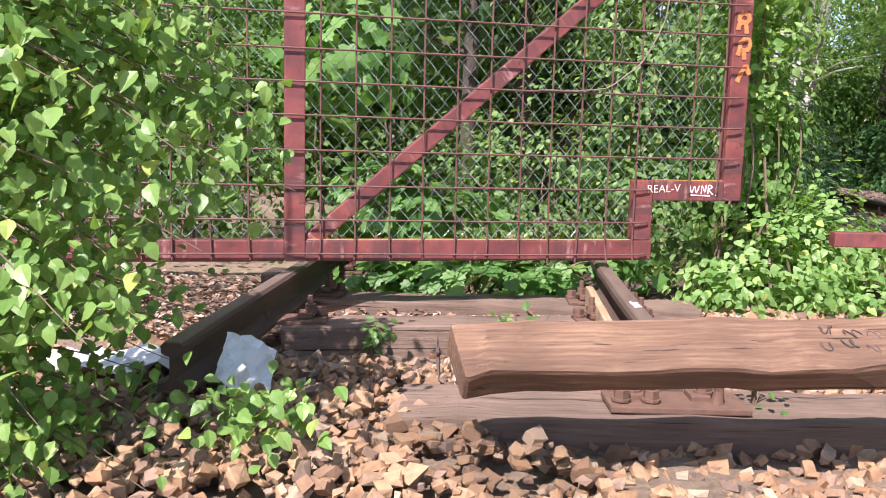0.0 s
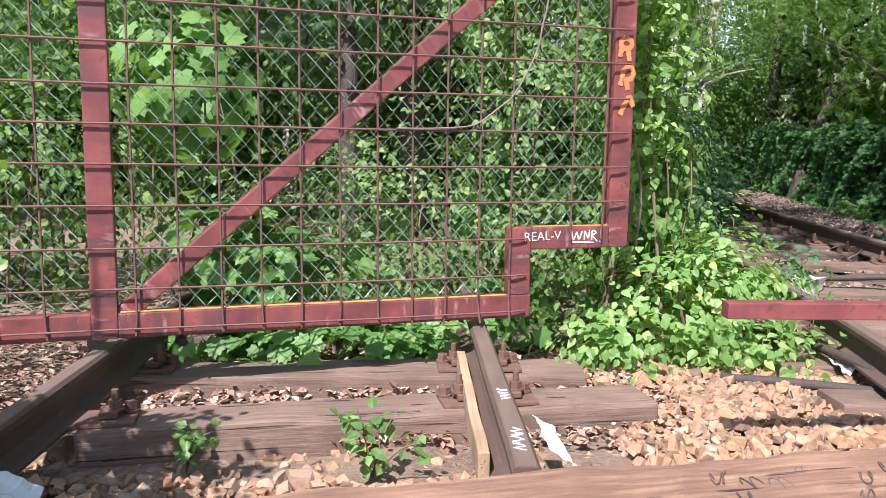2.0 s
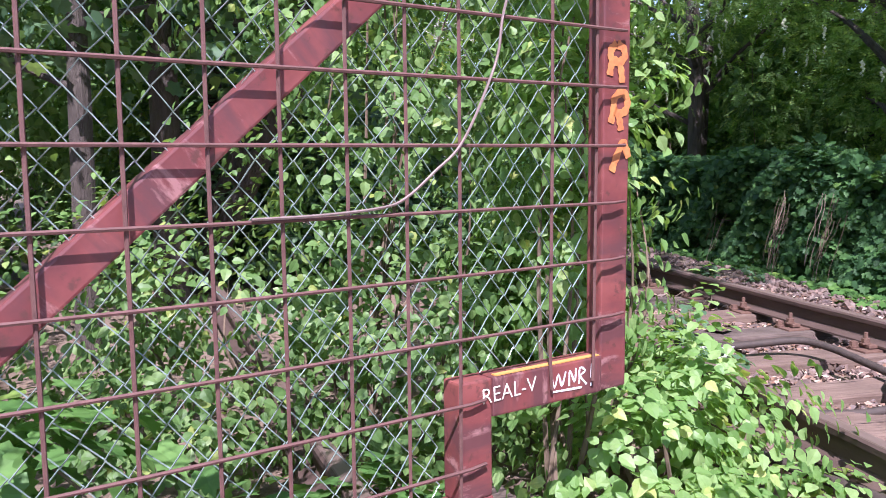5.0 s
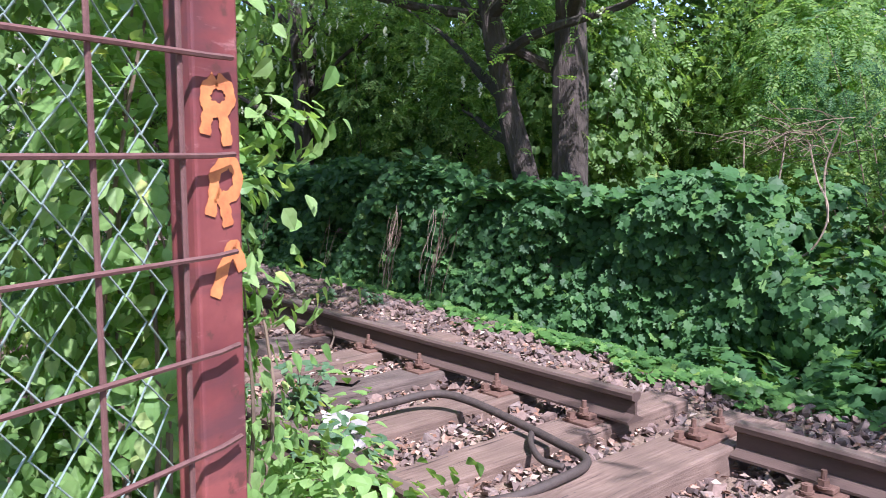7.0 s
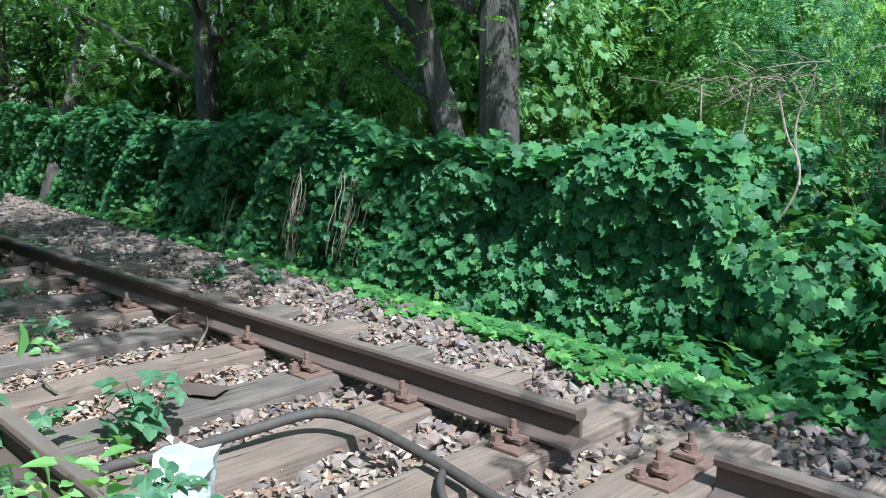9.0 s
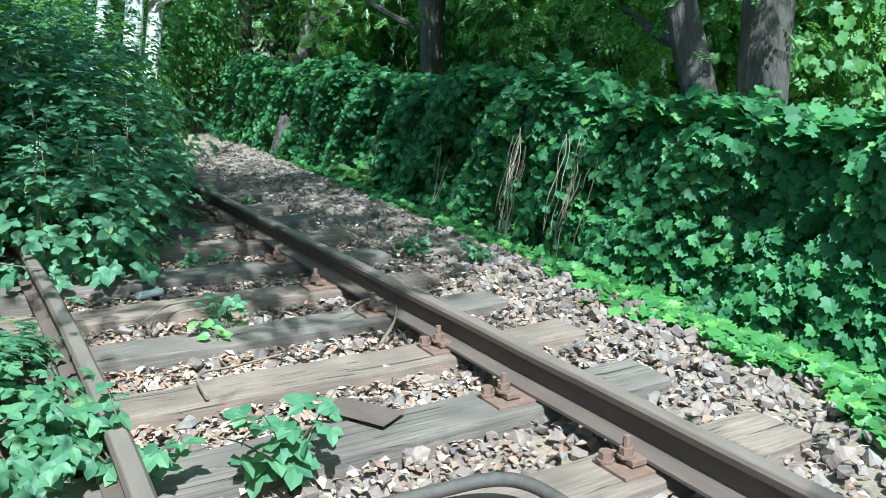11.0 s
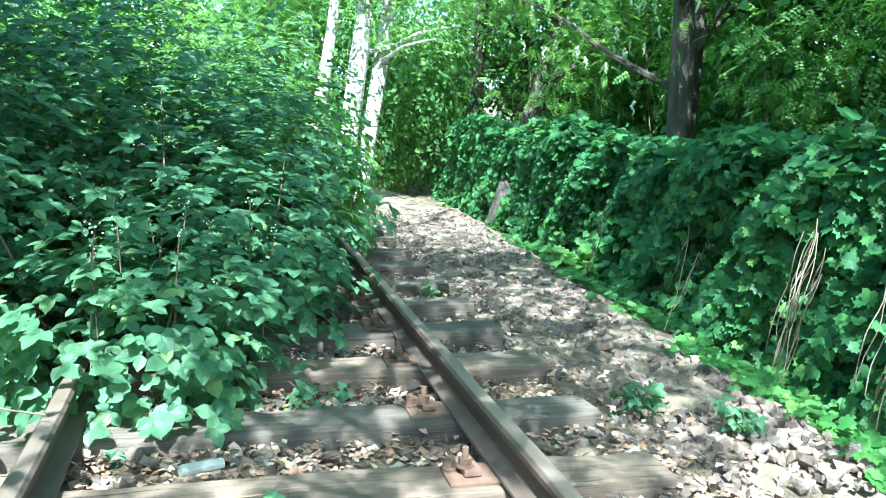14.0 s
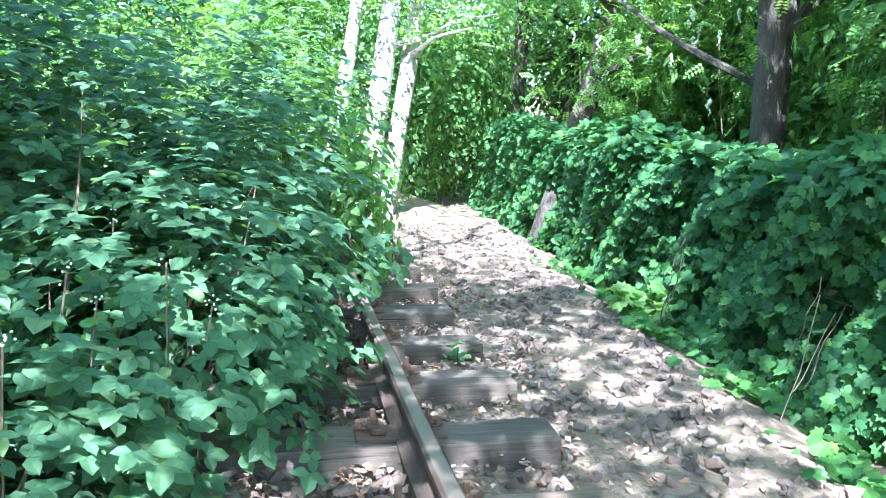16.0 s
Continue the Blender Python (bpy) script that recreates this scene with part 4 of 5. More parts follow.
def cover_strip():
    root = thing("ground_cover", pose(0, 0, 0), "bright green ground ivy along the ballast edge", "ground cover")
    r = np.random.default_rng(33)
    n = 6500
    cy = np.sort(np.concatenate([r.uniform(0.8, 4.4, 34), r.uniform(-3, 13, 36)]))
    cx = 4.80 + 0.19 * cy + r.normal(0, 0.15, 70) - np.where((cy > -0.5) & (cy < 3.2), r.uniform(0, 0.4, 70), 0)
    rad = r.uniform(0.05, 0.30, 70) * np.where(cy > 6, 0.6, 1.0)
    k = r.choice(70, n, p=rad ** 2 / (rad ** 2).sum())
    y = cy[k] + r.normal(0, 1, n) * rad[k] * 1.3
    x = np.maximum(cx[k] + r.normal(0, 0.95, n) * rad[k] + 0.08, 4.35 + 0.18 * y + 0.22 * np.sin(2.3 * y + 0.8) * np.sin(5.3 * y))
    z = ground_z(x, y) + r.uniform(0.0, 0.09, n)
    f = np.stack([r.normal(-0.25, 0.3, n), r.normal(-0.2, 0.3, n), np.ones(n)], 1)
    part_mesh("foliage", leaf_cloud("cover", np.stack([x, y, z], 1), f, r.uniform(0.04, 0.085, n), LOBED, LEAF_COVER, 0.1, r), root, kind="stuff")


cover_strip()

# brambles swallowing the near rail
BR = "dense bramble thicket with pale flower buds beside the rail"
bush("bramble_thicket", [((2.55, 5.7, 0.15), (0.7, 0.7, 0.5)), ((2.95, 6.8, 0.35), (0.8, 0.9, 0.65)), ((1.75, 6.0, 0.15), (0.7, 0.6, 0.5)), ((3.25, 8.0, 0.5), (0.8, 1.0, 0.9)), ((1.2, 6.8, 0.7), (1.2, 1.0, 1.1)), ((2.2, 7.9, 0.8), (1.2, 1.1, 1.1))], 12500, (0.09, 0.17), TREFOIL, LEAF_BRAMBLE, BR, stems=26, seed=41, floor=-0.1, rough=0.35, up=1.5, droop=0.15)
bush("bramble_thicket", [((3.7, 10.0, 0.7), (0.9, 1.1, 1.0)), ((2.6, 10.0, 1.0), (1.3, 1.2, 1.3)), ((1.2, 9.3, 1.2), (1.4, 1.2, 1.4)), ((4.0, 12.0, 0.9), (1.0, 1.2, 1.2)), ((0.3, 7.4, 1.0), (1.3, 1.2, 1.3))], 10500, (0.10, 0.18), TREFOIL, LEAF_BRAMBLE, BR, stems=20, seed=42, floor=-0.1, rough=0.35, up=1.4, droop=0.15)
bush("bramble_thicket", [((1.5, 2.0, 0.0), (0.35, 0.5, 0.28)), ((1.85, 3.15, 0.05), (0.28, 0.5, 0.24)), ((1.95, 3.8, 0.0), (0.24, 0.3, 0.16))], 2400, (0.06, 0.12), TREFOIL, LEAF_BRAMBLE, "low brambles among dead canes beside the rail", stems=14, seed=43, floor=-0.1, up=1.5, droop=0.15)

bush("elder_shoots", [((4.40, 9.5, 0.35), (0.30, 0.5, 0.65)), ((4.62, 10.6, 0.6), (0.38, 0.6, 0.85)), ((4.15, 10.2, 0.9), (0.4, 0.6, 0.8))], 2300, (0.06, 0.11), OVATE, LEAF_FRESH_LIT, "light green elder shoots standing over the rail's end", stems=12, seed=44, floor=-0.1, up=0.9, gaps=-0.3)


# trees
def limb(bm, a, b, r0, r1, r, wob=0.1, sides=9):
    a, b = Vector(a), Vector(b)
    m1 = a.lerp(b, 0.35) + Vector((r.uniform(-wob, wob), r.uniform(-wob, wob), 0))
    m2 = a.lerp(b, 0.7) + Vector((r.uniform(-wob, wob), r.uniform(-wob, wob), 0))
    pts = curve_pts([a, m1, m2, b], 5)
    n = len(pts) - 1
    rad = [(r0 + (r1 - r0) * i / n) * (1 + 0.06 * math.sin(i * 2.1)) for i in range(n + 1)]
    tube(bm, pts, rad, sides)
    return pts


def tree(name, at, height, girth, crown_r, crown_base, leaves, size, shape, leaf_mat, bark, label, seed, forks=((0, 0, 1),), group="", flowers=0, limbs=9, lean=(0, 0), rise=(-0.15, 0.45), shade_boughs=()):
    """Trunks, limbs and a crown of leaf clusters hung along the twigs."""
    r = random.Random(seed)
    rr = np.random.default_rng(seed)
    root = thing(name, pose(*at), label, "tree", group)
    centres = []
    for fx, fy, k in forks:
        bm = bmesh.new()
        pts = limb(bm, (0.02 * fx, 0.02 * fy, -0.15), (fx, fy, height * k), girth * k, girth * 0.25, r, 0.12, 12)
        part("trunk", bm, bark, root)
        for j in range(limbs):
            p = pts[min(len(pts) - 1, int(len(pts) * (0.3 + 0.7 * j / limbs)))]
            if p.z < crown_base * 0.7:
                continue
            ang = r.uniform(0, math.tau)
            L = crown_r * r.uniform(0.5, 1.05)
            tip = p + Vector((math.cos(ang) * L + lean[0], math.sin(ang) * L + lean[1], r.uniform(rise[0], rise[1]) * L))
            limb_bm = bmesh.new()
            q = limb(limb_bm, p, tip, girth * 0.3, 0.012, r, 0.2, 6)
            part("limb", limb_bm, bark, root)
            for c in q[4:]:
                centres.append(tuple(c))
                for z in range(2):
                    centres.append(tuple(c + Vector((r.gauss(0, 0.45), r.gauss(0, 0.45), r.gauss(-0.1, 0.35)))))
    for foot, tip in shade_boughs:                          # long limbs added out of view to shade the fence, thick with leaves
        bough_bm = bmesh.new()
        q = limb(bough_bm, foot, tip, girth * 0.35, 0.015, r, 0.15, 7)
        part("limb", bough_bm, bark, root)
        for c in q[7:] * 2:
            centres += [tuple(c + Vector((r.gauss(0, 0.5), r.gauss(0, 0.5), r.gauss(0, 0.25)))) for k in range(3)]
    c = np.array(centres)
    pick = rr.integers(0, len(c), leaves)
    p = c[pick] + rr.normal(size=(leaves, 3)) * np.array([0.30, 0.30, 0.20]) * (crown_r / 2.2)
    p = p[p[:, 2] > crown_base * 0.75]
    p = p[off_path(p + np.array(at), 1.0, 3.0)]
    f = rr.normal(size=(len(p), 3)) * 0.6 + np.array([0.2, -0.2, 0.9])
    part_mesh("crown", leaf_cloud(name, p, f, rr.uniform(size[0], size[1], len(p)), shape, leaf_mat, 0.6, rr), root, kind="stuff")
    if flowers:
        pf = p[rr.integers(0, len(p), flowers)]
        v, t = [], []
        for q in pf:
            for j in range(7):
                s = 0.028 * (1 - j * 0.09)
                o = q + np.array([rr.normal(0, 0.012), rr.normal(0, 0.012), -0.022 * j])
                b = len(v)
                v += [o + np.array(d) * s for d in ((1, 0, 0), (-0.5, 0.8, 0), (-0.5, -0.8, 0), (0, 0, 1), (0, 0, -1))]
                t += [(b, b + 1, b + 3), (b + 1, b + 2, b + 3), (b + 2, b, b + 3), (b + 1, b, b + 4), (b + 2, b + 1, b + 4), (b, b + 2, b + 4)]
        part_mesh("blossom", np_mesh("blossom", np.array(v), np.array(t), BLOSSOM), root, "hanging white blossom clusters", kind="stuff")
    return root


BLOSSOM = plain("white_blossom", (0.62, 0.66, 0.46), (0.80, 0.82, 0.66), 40, 0.7)
LOC = "black locust tree with dark furrowed bark and white blossom"
# The four long overhead limbs are added to throw shade on the fence.
tree("locust_tree", (7.62, 4.2, -0.3), 9.0, 0.235, 3.4, 2.1, 5400, (0.15, 0.24), PINNATE, LEAF_LOCUST, BARK, LOC, 51, ((0.1, 0.1, 1.0), (-0.8, 1.65, 0.72)), flowers=260, limbs=15, lean=(-0.8, -0.6), rise=(0.12, 0.6), shade_boughs=(((0.05, 0.05, 4.2), (-2.9, -1.7, 5.2)), ((0.05, 0.05, 4.6), (-2.3, -2.6, 5.0)), ((0.05, 0.05, 4.4), (-2.2, -0.6, 5.6)), ((0.05, 0.05, 5.0), (-3.4, -0.7, 6.0))))
tree("locust_tree", (8.4, 10.0, -0.3), 8.5, 0.16, 3.2, 1.9, 3300, (0.15, 0.24), PINNATE, LEAF_LOCUST, BARK, LOC, 52, ((-0.5, 0.2, 1.0), (0.7, 0.3, 0.85)), flowers=520, limbs=15, rise=(0.35, 0.85))
tree("locust_tree", (7.35, 13.0, -0.3), 6.5, 0.17, 2.4, 1.9, 3500, (0.16, 0.26), PINNATE, LEAF_LOCUST, BARK, "dark locust trunk leaning away over the bank", 58, ((2.6, 1.5, 1.0),), flowers=60, limbs=10, rise=(0.1, 0.7))
BIR = "birch with white papery trunk at the track's side"
tree("birch_tree", (5.5, 15.0, -0.1), 9.0, 0.18, 2.0, 3.2, 4500, (0.05, 0.09), SIMPLE, LEAF_LOCUST, BIRCH_BARK, BIR, 53, ((1.2, 0.1, 1.0),), "birches by the track")
tree("birch_tree", (5.85, 15.2, -0.1), 8.6, 0.155, 2.0, 3.2, 3000, (0.05, 0.09), SIMPLE, LEAF_LOCUST, BIRCH_BARK, BIR, 56, ((1.1, 0.2, 1.0),), "birches by the track")
tree("birch_tree", (4.9, 15.1, -0.1), 8.0, 0.12, 1.8, 3.2, 2500, (0.05, 0.09), SIMPLE, LEAF_LOCUST, BIRCH_BARK, "slim leaning birch with white papery trunk", 54, ((1.1, 0, 1.0),), "birches by the track")
# Added tree, trunk hidden and crown above view, to dapple track and fence.
tree("locust_tree", (-0.2, 6.6, -0.1), 10.5, 0.16, 3.6, 4.4, 6800, (0.16, 0.26), PINNATE, LEAF_LOCUST, BARK, "tall locust tree added leaning over the track for shade", 55, ((4.2, -4.2, 1.0), (3.6, -0.8, 0.9), (3.7, -5.6, 0.75)), limbs=15)

# Unseen tree, added so its shadow darkens the shrubs at the fence's end.
tree("locust_tree", (4.4, -3.9, -0.1), 7.0, 0.13, 2.6, 3.2, 5500, (0.16, 0.26), PINNATE, LEAF_LOCUST, BARK, "unseen locust tree added behind the walker to shade the track", 59, ((0.3, 0.2, 1.0),), limbs=14)

maple = tree("maple_tree", (0.2, 7.3, -0.1), 6.5, 0.09, 2.2, 2.4, 2300, (0.10, 0.17), LOBED, LEAF_BRAMBLE, BARK, "young maple tree with broad dark green leaves", 57, ((0.5, -0.3, 1.0),), "maples beside the track", limbs=14)
# This second maple is added only for its shade on the brambles.
copy_thing(maple, pose(-0.9, 4.1, -0.1, 0, 0, 130))

for k, (x, y) in enumerate(((8.9, 8.6), (9.8, 11.4), (9.0, 13.6), (10.6, 9.4))):
    bush("locust_sapling", [((x, y, 1.9), (0.9, 0.8, 0.7)), ((x + 0.5, y - 0.3, 2.9), (0.9, 0.8, 0.7)), ((x - 0.5, y + 0.3, 3.5), (0.8, 0.8, 0.6)), ((x, y, 1.0), (0.6, 0.6, 0.6))], 1900, (0.16, 0.26), PINNATE, LEAF_LOCUST, "light green locust sapling beyond the fence", category="tree", stems=6, seed=110 + k, shell=(0.2, 1.05), group="locust saplings", up=0.8, gaps=-0.4, grain=0.4)

# woodland all round: a few kinds, repeated
WOOD = "woodland tree with a dense leafy crown"
kinds = [tree("woodland_tree", (40 + 8 * k, 60, -0.3), 9.5 - k, 0.14, 2.8, 1.6, 9000, (0.08, 0.14) if k else (0.15, 0.24), OVATE if k else PINNATE, LEAF_WOOD if k != 1 else LEAF_LOCUST, BARK, WOOD, 60 + k, ((0.2, 0.1 * k, 1.0),), "surrounding woodland", limbs=16) for k in range(3)]
shrubs = []
for k in range(3):
    s = bush("woodland_shrub", [((0, 0, 0.9), (1.3, 1.3, 1.3)), ((0.8, 0.5, 1.8), (1.1, 1.0, 1.1)), ((-0.8, -0.3, 1.9), (1.0, 1.1, 1.3)), ((0.1, 0.3, 2.9), (1.0, 1.0, 1.0))], (5200, 9000, 8000)[k], (0.07, 0.12) if k else (0.16, 0.26), (PINNATE, OVATE, LOBED)[k], (LEAF_LOCUST, LEAF_WOOD, LEAF_WOOD)[k], "tall leafy woodland shrub", stems=10, seed=70 + k, group="surrounding undergrowth", shell=(0.3, 1.05))
    shrubs.append(s)
rq = random.Random(8)
places = []
for k in range(18):                                   # behind the gate, to the far left
    places.append((min(rq.uniform(-9, 0.2), -0.3), rq.uniform(4.2, 10.5)))
for k in range(34):                                   # beyond the fence
    places.append((rq.uniform(10.8, 21), rq.uniform(-8, 22)))
for k in range(5):
    places.append((rq.uniform(8.8, 10.5), rq.uniform(6, 16)))
for k in range(22):                                   # the end of the view
    places.append((rq.uniform(-3, 14), rq.uniform(19, 31)))
for k in range(9):
    places.append((rq.uniform(-7, 1.0), rq.uniform(11, 18)))
for k in range(8):                                    # behind the walker and to the left
    places.append((rq.uniform(-14, -9), rq.uniform(-8, 3)))
for k in range(9):
    places.append((rq.uniform(-14, 12), rq.uniform(-26, -18)))
for k in range(7):
    places.append((rq.uniform(8.5, 13.5), rq.uniform(14.5, 21)))
turn_of = [0, 0]
for i, (x, y) in enumerate(places):
    tall = 1 if i % 3 == 0 else 0
    n = turn_of[tall]
    turn_of[tall] += 1
    src = (shrubs, kinds)[tall][n % 3]
    sc = rq.uniform(0.8, 1.25)
    m = pose(x, y, -0.3 if x > 5 else -0.1, 0, 0, rq.uniform(0, 360))
    if n < 3:
        src.matrix_world = m
    else:
        copy_thing(src, m).scale = (sc, sc, sc)

# ---- small things ----
def cable(name, pts, rad, label):
    root = thing(name, pose(0, 0, 0), label, "cable")
    bm = bmesh.new()
    tube(bm, curve_pts(pts, 7), rad, 8)
    part("sheath", bm, CABLE, root, smooth=True)
    return root


cable("cable", [(1.95, 2.35, 0.0), (2.1, 2.06, 0.04), (2.24, 2.07, 0.05), (2.47, 1.98, 0.06), (2.73, 1.93, 0.07), (2.96, 1.84, 0.09), (3.02, 1.66, 0.08), (3.0, 1.35, 0.05), (2.92, 1.04, 0.04), (2.80, 0.80, 0.05), (2.55, 0.75, 0.06), (2.3, 0.85, 0.02), (2.0, 1.05, 0.03), (1.98, 1.6, 0.02)], 0.021, "thick black cable looped over the sleepers")
cable("cable", [(2.95, 1.2, 0.035), (2.84, 1.12, 0.03), (2.76, 1.0, 0.01), (2.78, 0.9, 0.0)], 0.015, "short stub of black cable")
cable("cable", [(1.1, -0.05, -0.06), (1.4, -0.2, -0.04), (1.75, -0.45, -0.03), (2.0, -1.0, -0.05), (2.1, -2.0, -0.05)], 0.022, "black cable lying on the ballast")
cable("cable", [(1.55, 1.2, 0.0), (1.62, 0.5, 0.02), (1.68, -0.1, 0.03), (1.72, -0.9, 0.0), (1.7, -2.0, -0.03)], 0.022, "black cable running beside the rail")


def rock(name, at, size, mat, label, seed, category="stone"):
    r = random.Random(seed)
    bm = bmesh.new()
    bmesh.ops.create_cube(bm, size=1.5)
    bmesh.ops.subdivide_edges(bm, edges=bm.edges[:], cuts=2, use_grid_fill=True)
    for v in bm.verts:
        v.co = Vector((v.co.x * size[0], v.co.y * size[1], v.co.z * size[2])) * (1 + 0.45 * noise.noise(v.co * 1.7 + Vector((seed, 0, 0))))
    me = bpy.data.meshes.new(name)
    bm.to_mesh(me)
    bm.free()
    me.materials.append(mat)
    ob = new(name, me)
    ob.matrix_world = pose(*at, 0, 0, r.uniform(0, 180))
    return tagged(ob, label, category)


rock("pale_block", (2.36, 1.84, 0.02), (0.19, 0.12, 0.08), WHITESTONE, "broken pale stone block between the sleepers", 3)


def sheet(name, at, size, turn, mat, label, seed, crumple=0.06):
    """A crumpled sheet of plastic or paper."""
    r = 12
    vs = []
    for i in range(r + 1):
        for j in range(r + 1):
            x, y = (i / r - 0.5) * size[0], (j / r - 0.5) * size[1]
            vs.append((x, y, abs(crumple * noise.noise(Vector((x * 9, y * 9, seed)))) + 0.4 * crumple * noise.noise(Vector((x * 25, y * 25, seed)))))
    tr = []
    for i in range(r):
        for j in range(r):
            a = i * (r + 1) + j
            tr += [(a, a + 1, a + r + 2), (a, a + r + 2, a + r + 1)]
    ob = new(name, np_mesh(name, np.array(vs), np.array(tr), mat))
    mod = ob.modifiers.new("thickness", "SOLIDIFY")
    mod.thickness = 0.002
    ob.matrix_world = pose(*at, *turn)
    return tagged(ob, label, "litter")


sheet("plastic_sheet", (-1.72, -1.5, 0.0), (0.65, 0.28, 0), (0, 0, 10), PLASTIC, "torn white plastic sheet under the birch twigs", 4, 0.09)
sheet("plastic_sheet", (-1.34, -1.66, 0.03), (0.18, 0.34, 0), (22, 30, 20), PLASTIC, "torn white plastic sheet under the birch twigs", 6, 0.08)
sheet("paper_scrap", (0.14, -1.17, 0.075), (0.08, 0.24, 0), (8, 34, 10), PLASTIC, "white paper scrap leaning on the rail", 7, 0.02)
sheet("paper_scrap", (1.75, 0.0, -0.02), (0.2, 0.16, 0), (5, 0, 12), PLASTIC, "crumpled white paper beside the rail", 8, 0.08)
sheet("steel_offcut", (2.95, 2.62, 0.02), (0.14, 0.28, 0), (0, 0, 25), RAIL_RUST, "dark flat steel offcut between the sleepers", 9, 0.004)

def dry_vine():
    """The dead hanging vine and its tangled nest beyond the fence's end."""
    root = thing("dead_vine", pose(0, 0, 0), "pale dead vine with a tangled nest of dry stems", "vine")
    lines = [[(6.0, 1.34, -0.3), (6.0, 1.34, 0.59), (6.02, 1.33, 0.92), (6.0, 1.28, 1.27), (5.98, 1.26, 1.45)],
             [(6.0, 1.34, 0.59), (6.0, 1.1, 0.60), (6.0, 0.97, 0.78), (6.0, 0.95, 0.97), (6.05, 1.05, 1.15), (6.0, 1.1, 1.4)],
             [(6.1, 1.6, 0.4), (6.05, 1.58, 1.0), (6.0, 1.57, 1.44)],
             [(6.0, 0.9, 1.5), (6.05, 1.0, 1.2), (6.0, 0.94, 0.85)]]
    for ln in lines:
        bm = bmesh.new()
        tube(bm, curve_pts(ln, 5), 0.007, 5)
        part("stem", bm, DRY, root)
    q = random.Random(15)
    bm = bmesh.new()
    for k in range(70):
        c = Vector((6.05 + q.gauss(0, 0.15), 1.22 + q.gauss(0, 0.22), 1.42 + q.gauss(0, 0.07)))
        d = Vector((q.gauss(0, 0.10), q.gauss(0, 0.12), q.gauss(0, 0.05)))
        tube(bm, curve_pts([c - d, c + Vector((q.gauss(0, 0.04), q.gauss(0, 0.04), q.uniform(0, 0.06))), c + d], 3), 0.0028, 3)
    tagged(part("nest", bm, TWIG, root, "matted dry stems"), kind="stuff")


dry_vine()


def stick(pts, rad, label):
    root = thing("stick", pose(0, 0, 0), label, "stick", "fallen sticks")
    bm = bmesh.new()
    c = curve_pts(pts, 4)
    tube(bm, c, [rad * (1 - 0.6 * i / len(c)) for i in range(len(c))], 5)
    part("wood", bm, TWIG, root)


stick([(3.40, 3.22, 0.02), (3.6, 3.42, 0.04), (3.74, 3.62, 0.06)], 0.008, "pale broken stick beside the rail")
stick([(3.74, 3.74, 0.05), (3.6, 3.72, 0.07), (3.45, 3.68, 0.03)], 0.006, "pale broken stick beside the rail")
stick([(2.54, 3.05, 0.02), (2.58, 3.25, 0.04), (2.75, 3.31, 0.02), (2.98, 3.34, 0.02)], 0.009, "bent dark stick on the ballast")
stick([(2.6, 4.1, 0.02), (2.8, 4.25, 0.05), (3.1, 4.3, 0.03)], 0.007, "fallen stick across a sleeper")
stick([(1.2, 3.9, 0.0), (1.5, 4.2, 0.3), (1.7, 4.6, 0.35)], 0.008, "arching dead bramble cane")
stick([(1.6, 4.5, 0.0), (1.9, 4.7, 0.28), (2.3, 4.75, 0.2)], 0.007, "arching dead bramble cane")
stick([(1.0, 4.3, 0.0), (1.1, 4.5, 0.4), (1.5, 4.8, 0.55)], 0.007, "arching dead bramble cane")

log = thing("birch_log", pose(2.72, 4.55, 0.006, 0, 0, 14), "short rotten birch log lying on a sleeper", "log")
bm = bmesh.new()
tube(bm, curve_pts([(0, 0, 0.03), (0.07, 0.01, 0.026), (0.15, 0, 0.028)], 4), [0.018, 0.022, 0.02, 0.022, 0.02, 0.021, 0.022, 0.02, 0.017], 9)
part("bark", bm, BIRCH_BARK, log)


def bramble_tips():
    """Pale shoots and bud clusters standing out of the brambles."""
    q = random.Random(19)
    for k in range(18):
        x, y = q.uniform(1.6, 3.2), q.uniform(5.3, 8.2)
        if k % 3 == 0:
            x, y = q.uniform(2.4, 3.3), q.uniform(5.2, 6.6)
        z = 0.62 + 0.12 * (y - 5) + q.uniform(-0.1, 0.1) + 0.12 * (2.6 - x)
        root = thing("bramble_shoot", pose(x, y, z - 0.42), "upright bramble shoot with pale bud cluster", "shoot", "bramble shoots")
        bm = bmesh.new()
        tip = Vector((q.gauss(0, 0.06), q.gauss(0, 0.06), 0.45))
        tube(bm, curve_pts([(0, 0, -0.2), tip * 0.5, tip], 3), 0.004, 4)
        part("stem", bm, TWIG, root)
        bm = bmesh.new()
        for j in range(7):
            c = bmesh.ops.create_icosphere(bm, subdivisions=1, radius=0.0045)
            bmesh.ops.translate(bm, vec=tip + Vector((q.gauss(0, 0.016), q.gauss(0, 0.016), q.gauss(0, 0.02))), verts=c["verts"])
        tagged(part("flower_head", bm, BLOSSOM, root, "pale green buds"), kind="stuff")
        rr = np.random.default_rng(k)
        n = 14
        t = rr.uniform(0.3, 0.95, n)
        pl = np.array(tip)[None] * t[:, None] + rr.normal(0, 0.03, (n, 3))
        fc = rr.normal(0, 0.4, (n, 3)) + np.array([0, -0.4, 0.9])
        part_mesh("foliage", leaf_cloud("shoot_leaves", pl, fc, rr.uniform(0.03, 0.07, n), BLADE, LEAF_COVER if k % 4 == 0 else LEAF_BRAMBLE, 0.4, rr), root)


bramble_tips()

